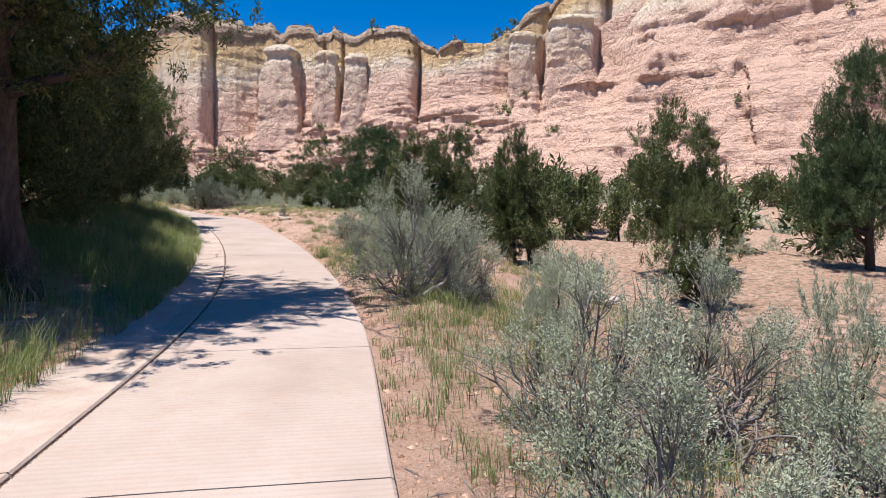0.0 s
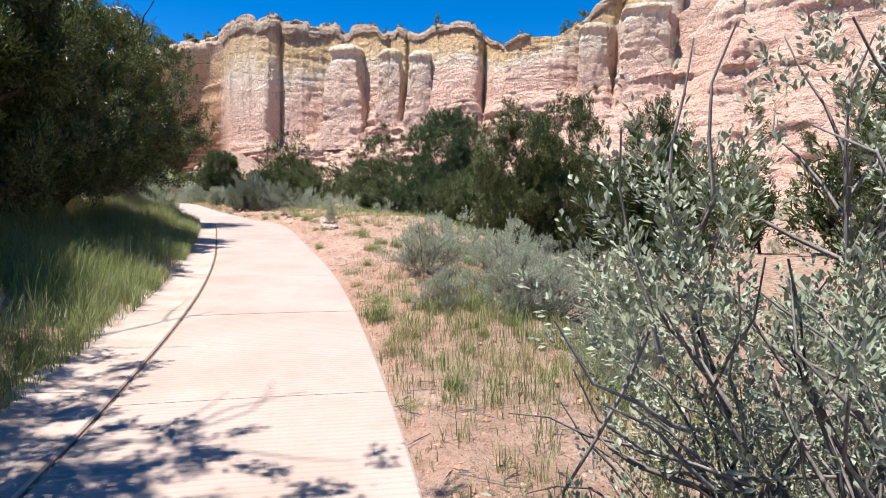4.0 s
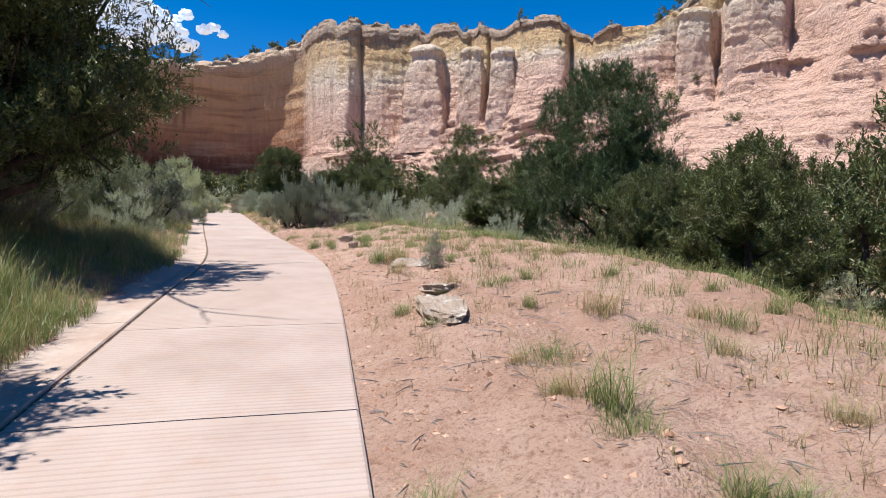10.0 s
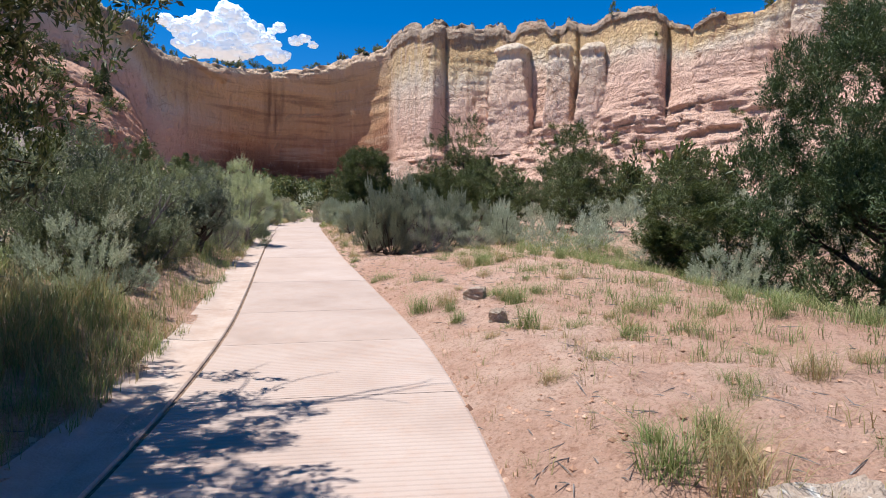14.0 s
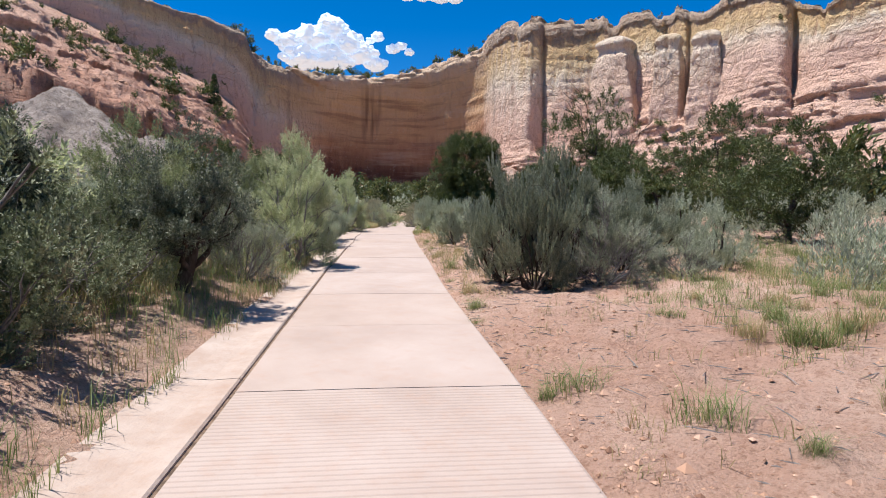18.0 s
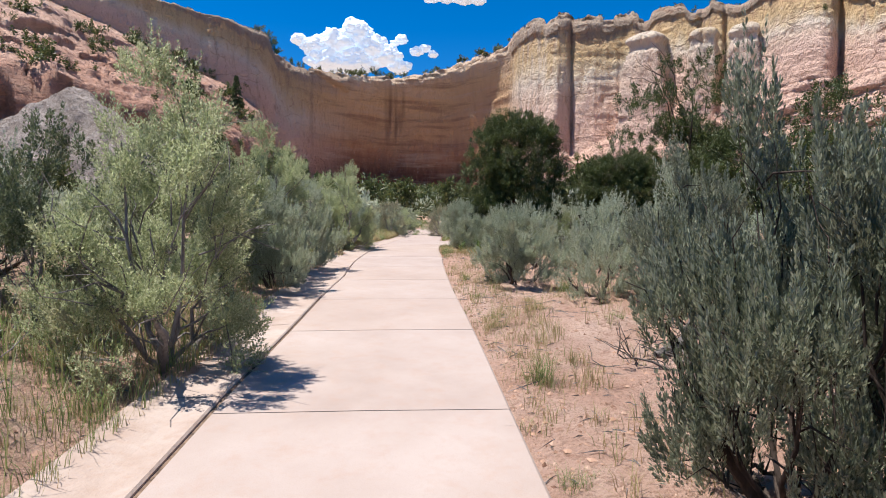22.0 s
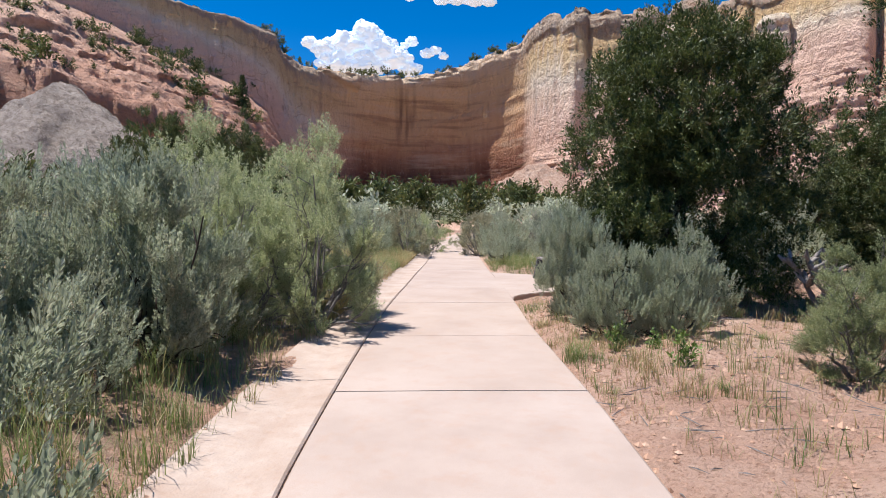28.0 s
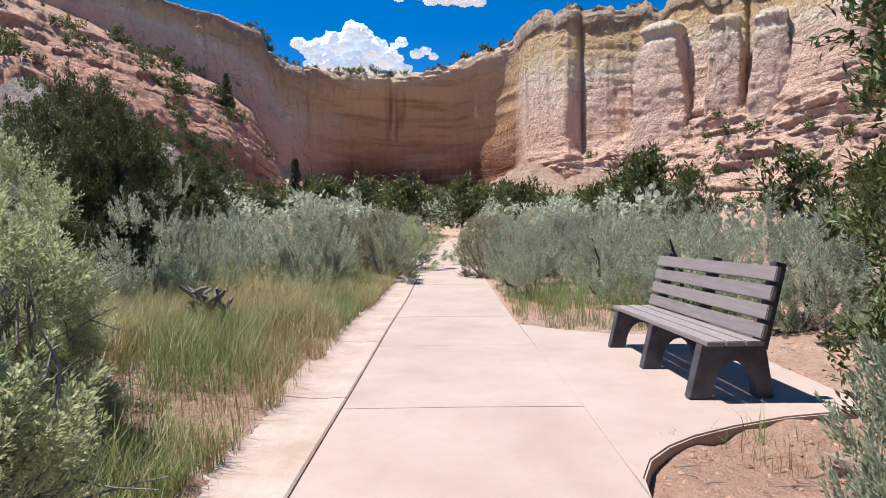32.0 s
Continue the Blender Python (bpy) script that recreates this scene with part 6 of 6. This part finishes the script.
verge("dry_verge_grass", "dry tan grass before the bench pad", M_DRYGRASS, 2600, 59, (49, 55.2), (-5.0, -0.95), 0.2)
verge("verge_grass", "low green weeds before the bench pad", M_GRASS, 2600, 60, (48, 55.2), (-5.0, -1.0), 0.22)
verge("verge_grass", "grey-green weeds between the sagebrush", M_GRASS, 16000, 65, (38, 53), (-9.0, -3.8), 0.3)
verge("dry_verge_grass", "dry litter of grass under the shrubs", M_DRYGRASS, 16000, 51, (-3, 53.5), (-9.0, -2.0), 0.13, 1.8, 8)

TUFTS = [make_tuft("tuft of green bunchgrass in sandy soil", 61, 0.34, 0.12, 190, M_GRASS), make_tuft("tuft of yellowing bunchgrass in sandy soil", 62, 0.28, 0.14, 170, M_DRYGRASS), make_tuft("low tuft of green grass in sandy soil", 63, 0.2, 0.17, 150, M_GRASS)]
TUFT_PLACES = [(16.4, -2.0), (17.2, -2.6), (17.6, -1.9), (18.6, -2.2), (14.6, -1.1), (15.6, -1.15), (18.9, -1.05), (20.3, -1.9), (20.6, -3.0), (21.4, -2.4), (22.0, -1.6), (22.7, -2.5), (23.0, -3.0), (24.3, -1.7), (24.6, -2.3), (25.6, -2.0), (26.8, -1.6), (27.3, -2.2), (28.4, -2.0), (28.8, -2.8),
               (30.2, -2.6), (31.4, -3.2), (31.0, -2.0), (32.6, -3.4), (33.2, -1.1), (34.0, -3.0), (35.6, -1.0), (36.3, -1.1), (37.4, -1.2), (38.6, -1.05), (40.1, -1.2), (41.8, -1.1), (43.5, -1.15), (45.0, -1.15), (46.7, -1.1), (49.3, -1.1), (50.3, -1.05), (51.9, -1.0), (53.0, -1.05), (12.6, -1.1), (11.4, -1.05), (10.2, -1.0), (13.4, -1.2)]
TUFT_RNG = np.random.default_rng(64)
TUFT_PLACES += [(TUFT_RNG.uniform(13, 36), TUFT_RNG.uniform(-7.0, -1.3)) for _ in range(170)] + [(TUFT_RNG.uniform(8, 15), TUFT_RNG.uniform(-6.0, -1.2)) for _ in range(40)] + [(TUFT_RNG.uniform(36, 53), TUFT_RNG.uniform(-3.4, -1.2)) for _ in range(22)]
BIG_TUFTS = [(-3.57, 17.37), (-3.3, 17.75), (-3.8, 17.7), (-4.25, 19.07), (-4.33, 19.37), (-4.34, 21.1), (-3.33, 21.3), (-7.42, 24.5), (-7.2, 24.75), (-11.3, 30.7), (-10.75, 32.5), (-10.5, 32.8), (-10.34, 33.2), (-10.38, 28.5), (-10.1, 28.7), (-9.7, 29.5)]
TUFT_PLACES += [tuple(float(q[0]) for q in trail_place(x, y)) for x, y in BIG_TUFTS]
for n, (s, a) in enumerate(TUFT_PLACES):
    (x, y, _), _ = on_trail(s, a)
    size = TUFT_RNG.uniform(0.35, 1.2) if n < len(TUFT_PLACES) - len(BIG_TUFTS) else TUFT_RNG.uniform(0.95, 1.25)
    if n < 3:
        set_down(TUFTS[n], x, y, 0.01, 0.0, size, size)
    else:
        copy_to(TUFTS[n % 3], x, y, TUFT_RNG.uniform(0, 6.28), size, size * TUFT_RNG.uniform(0.8, 1.15), 0.01)


# ---- rocks ----
for n, (x, y, size, turn, tip, sink) in enumerate([(-5.62, 21.15, (0.62, 1.15, 0.2), 0.35, 0.06, 0.02), (-6.85, 24.2, (0.86, 0.48, 0.12), 0.75, 0.26, 0.06), (-5.9, 21.95, (0.5, 0.3, 0.1), 0.4, 0.0, 0.0), (-9.2, 27.9, (0.26, 0.2, 0.14), 0.2, 0.1, -0.03), (-9.85, 29.1, (0.42, 0.3, 0.2), 0.9, 0.0, 0.0), (2.9, 12.6, (1.9, 1.3, 0.16), 0.1, -0.08, -0.02), (4.5, 12.4, (1.6, 1.2, 0.15), -0.2, -0.06, -0.02), (3.6, 13.6, (1.5, 1.0, 0.2), 0.5, 0.0, 0.0), (-23.6, 48.9, (0.5, 0.3, 0.16), 0.6, 0.0, 0.0), (-21.0, 36.6, (0.3, 0.2, 0.14), 0.1, 0.0, 0.0)]):
    set_down(rock("sandstone_rock", "flat weathered sandstone slab lying in sandy soil", size, 3.7 * n + 1), x, y, sink - size[2] * 0.18, turn, 1, 1, tip)


def pebbles():
    """Loose gravel too small to pick apart."""
    rng = np.random.default_rng(71)
    n = 44000
    s, a = rng.uniform(2, 58, n), np.where(rng.uniform(size=n) < 0.8, -0.95 - 5 * rng.uniform(0, 1, n) ** 1.6, 1.5 + 1.5 * rng.uniform(0, 1, n))
    x, y, tx, ty = (np.interp(s, ALONG, c) for c in (LINE[:, 0], LINE[:, 1], TANGENT[:, 0], TANGENT[:, 1]))
    x, y = x - a * ty, y + a * tx
    z = ground_height(x, y) + relief(x, y)
    r = 0.005 + 0.022 * rng.uniform(0, 1, n) ** 5
    base = np.array([(1, 0, 0), (0, 1, 0), (-1, 0, 0), (0, -1, 0), (0, 0, 0.7), (0, 0, -0.6)], float)
    v = base[None] * r[:, None, None] * rng.uniform(0.6, 1.4, (n, 6, 1)) * np.where(rng.uniform(size=n) < 0.02, 1.8, 1.0)[:, None, None] + np.stack([x, y, z], 1)[:, None]
    f = np.array([(0, 1, 4), (1, 2, 4), (2, 3, 4), (3, 0, 4), (1, 0, 5), (2, 1, 5), (3, 2, 5), (0, 3, 5)])
    me = from_arrays("gravel", v.reshape(-1, 3), (f[None] + 6 * np.arange(n)[:, None, None]).reshape(-1, 3), M_GRAVEL)
    tagged(new("gravel", me), "loose reddish gravel on the sandy soil", "gravel", kind="stuff")


pebbles()


def twigs():
    """Fallen twigs and stalks, too small to pick apart."""
    rng = np.random.default_rng(73)
    n = 11000
    s, a = rng.uniform(0, 60, n), np.where(rng.uniform(size=n) < 0.75, -0.95 - 6 * rng.uniform(0, 1, n) ** 1.2, 1.45 + 2.2 * rng.uniform(0, 1, n))
    keep = fractal(s * 0.6, a, 0, 74, 3) + 0.4 * rng.uniform(-1, 1, n) > 0.0
    s, a = s[keep], a[keep]
    n = len(s)
    x, y, tx, ty = (np.interp(s, ALONG, c) for c in (LINE[:, 0], LINE[:, 1], TANGENT[:, 0], TANGENT[:, 1]))
    x, y = x - a * ty, y + a * tx
    g = rng.uniform(0, 2 * np.pi, n)
    w = np.stack([np.cos(g), np.sin(g), rng.normal(size=n) * 0.12], 1) * (0.03 + 0.16 * rng.uniform(0, 1, n) ** 2.5)[:, None]
    c = np.stack([x, y, ground_height(x, y) + relief(x, y) + 0.008], 1)
    side = np.stack([-np.sin(g), np.cos(g), np.zeros(n)], 1) * 0.004
    v = np.stack([c - w + side, c - w - side, c + w, c - w * 0.2 + np.array([0, 0, 0.008])], 1)
    f = np.array([(0, 1, 3), (1, 2, 3), (2, 0, 3)])
    me = from_arrays("twig_litter", v.reshape(-1, 3), (f[None] + 4 * np.arange(n)[:, None, None]).reshape(-1, 3), M_TWIG)
    tagged(new("twig_litter", me), "fallen grey twigs scattered on the sandy soil", "twigs", kind="stuff")


twigs()


# ---- dead wood and cactus ----
def dead_branches(label, seed, reach, count, wood, low=0.2):
    rng = np.random.default_rng(seed)
    heap = tagged(new("dead_shrub"), label, "dead shrub")
    for _ in range(count):
        tubes = Tubes()
        a = rng.uniform(0, 6.28)
        line = bent(rng, (rng.normal() * 0.12, rng.normal() * 0.12, -0.05), (math.cos(a), math.sin(a), rng.uniform(low, 0.9)), reach * rng.uniform(0.5, 1.0), 8, 0.36)
        line[:, 2] = np.maximum(line[:, 2], -0.03)
        tubes.add(line, np.linspace(0.016, 0.004, 9) * (0.6 + reach / 2), 5)
        for _ in range(8):
            q = line[rng.integers(2, 9)]
            twig = bent(rng, q, rng.normal(size=3) + np.array([math.cos(a), math.sin(a), 0.3]), reach * rng.uniform(0.2, 0.45), 5, 0.45)
            tubes.add(twig, np.linspace(0.006, 0.002, 6), 4)
        attach("branch", tubes.mesh("branch", wood), heap)
    return heap


for n, (x, y, reach, count) in enumerate([(-15.3, 37.4, 0.8, 16), (-0.8, 14.6, 0.8, 10), (-0.1, 15.4, 0.9, 10), (1.4, 4.6, 0.8, 10), (-15.0, 38.15, 0.85, 18), (-14.6, 37.2, 0.9, 16), (2.1, 8.4, 0.8, 9), (-18.9, 41.6, 0.5, 8), (0.9, 14.0, 0.9, 9), (-29.0, 46.0, 0.9, 8), (0.3, 8.2, 1.0, 12), (1.5, 3.4, 0.9, 12), (-25.4, 43.8, 0.8, 8)]):
    set_down(dead_branches("tangle of bleached dead branches on the ground", 81 + n, reach, count, M_GREYWOOD if -16 < x < -14 else M_DEADWOOD), x, y)


def dead_log(seed, long, thick):
    """A bleached, twisted log lying on the ground, with its broken limbs as parts."""
    rng = np.random.default_rng(seed)
    log = tagged(new("fallen_log"), "weathered grey twisted dead log lying on sandy soil", "log")
    line = bent(rng, (-long / 2, 0, thick * 0.7), (1, 0.1, 0.05), long, 10, 0.16)
    line[:, 2] = np.maximum(line[:, 2], thick * 0.4)
    tubes = Tubes()
    tubes.add(line, thick * np.array([0.5, 0.9, 1.0, 0.85, 0.95, 0.8, 0.7, 0.6, 0.5, 0.4, 0.15]), 9)
    attach("stem", tubes.mesh("stem", M_GREYWOOD), log)
    for _ in range(7):
        tubes = Tubes()
        a = rng.uniform(-1.4, 1.4)
        limb = bent(rng, line[rng.integers(2, 10)], (math.cos(a), math.sin(a), rng.uniform(0.1, 0.9)), long * rng.uniform(0.25, 0.6), 7, 0.3)
        limb[:, 2] = np.maximum(limb[:, 2], 0.01)
        tubes.add(limb, np.linspace(thick * 0.4, 0.004, 8), 6)
        attach("branch", tubes.mesh("branch", M_GREYWOOD), log)
    return log


set_down(dead_log(111, 0.85, 0.055), -15.4, 37.85, 0.0, 0.9)
set_down(dead_log(112, 0.8, 0.035), -15.1, 37.5, 0.0, 1.7)


def cholla(seed, tall):
    """Stems from one root, each with its side joints as parts of their own."""
    rng = np.random.default_rng(seed)
    plant_ob = tagged(new("cholla_cactus"), "pale branching cholla cactus among the brush", "cactus")

    def joint(p, w, length, depth, holder):
        line = bent(rng, p, w, length, 5, 0.14, 0.06)
        tubes = Tubes()
        tubes.add(line, np.full(6, 0.028) * (1 - 0.12 * depth) * (1 + 0.15 * np.array([0, 1, -1, 1, -1, -2])), 7)
        ob = attach("stem" if depth == 0 else "joint", tubes.mesh("joint", M_DEADWOOD), holder)
        if depth < 2:
            for _ in range(3):
                a = rng.uniform(0, 6.28)
                joint(line[rng.integers(2, 6)], (math.cos(a), math.sin(a), 0.55), length * 0.6, depth + 1, ob if depth == 0 else ob.parent)

    for _ in range(3):
        a = rng.uniform(0, 6.28)
        joint((0, 0, -0.05), (math.cos(a) * 0.5, math.sin(a) * 0.5, 1), tall * 0.6, 0, plant_ob)
    return plant_ob


set_down(cholla(91, 0.95), -20.5, 47.5)
set_down(cholla(92, 0.75), -29.9, 49.4)


def bare_pole(x, y, tall, seed):
    rng = np.random.default_rng(seed)
    tubes = Tubes()
    line = bent(rng, (0, 0, -0.2), (0, 0, 1), tall, 9, 0.05)
    tubes.add(line, np.linspace(0.09, 0.02, 10), 6)
    for _ in range(9):
        a = rng.uniform(0, 6.28)
        tubes.add(bent(rng, line[rng.integers(4, 10)], (math.cos(a), math.sin(a), 0.6), tall * 0.2, 4, 0.2), np.linspace(0.03, 0.008, 5), 4)
    ob = tagged(new("dead_tree", tubes.mesh("dead_tree", M_BARK)), "thin bare dead tree among the brush", "dead tree")
    ob.matrix_basis = Matrix.Translation((x, y, outer_height(x, y)))


bare_pole(-75, 96, 9, 95)
bare_pole(8.0, 92.0, 8, 96)
bare_pole(3.0, 96.0, 7, 97)


def spruce(x, y, tall, wide, seed):
    """A narrow dark conifer with drooping tiers."""
    rng = np.random.default_rng(seed)
    tree = tagged(new("conifer"), "narrow dark green conifer before the cliff", "tree")
    tubes = Tubes()
    tubes.add([(0, 0, -0.3), (0, 0, tall)], [0.02 * tall, 0.003 * tall], 6)
    at, ways = [], []
    for h in np.linspace(0.08, 0.98, 26):
        r = wide / 2 * (1 - h) ** 0.8
        for a in rng.uniform(0, 6.28, 9):
            d = np.array([math.cos(a), math.sin(a), -0.18])
            tip = np.array([0, 0, h * tall]) + d * r
            tubes.add([(0, 0, h * tall), tip], [0.004 * tall, 0.001 * tall], 3)
            t = rng.uniform(0.25, 1, 9)[:, None]
            at.append(np.array([0, 0, h * tall]) * (1 - t) + tip * t)
            ways.append(d + rng.normal(size=(9, 3)) * 0.5)
    attach("trunk", tubes.mesh("trunk", M_BARK), tree, "straight dark trunk with branches")
    v, f = leaf_blades(np.concatenate(at), np.concatenate(ways), 0.055 * tall, 0.022 * tall, rng)
    attach("crown", from_arrays("crown", v, f, M_PINYON), tree)
    tree.matrix_basis = Matrix.Translation((x, y, outer_height(x, y)))


spruce(-118.5, 134.0, 12, 4.6, 98)
spruce(-119.7, 138.5, 8, 4.4, 99)
spruce(-214, 190, 13, 7, 90)
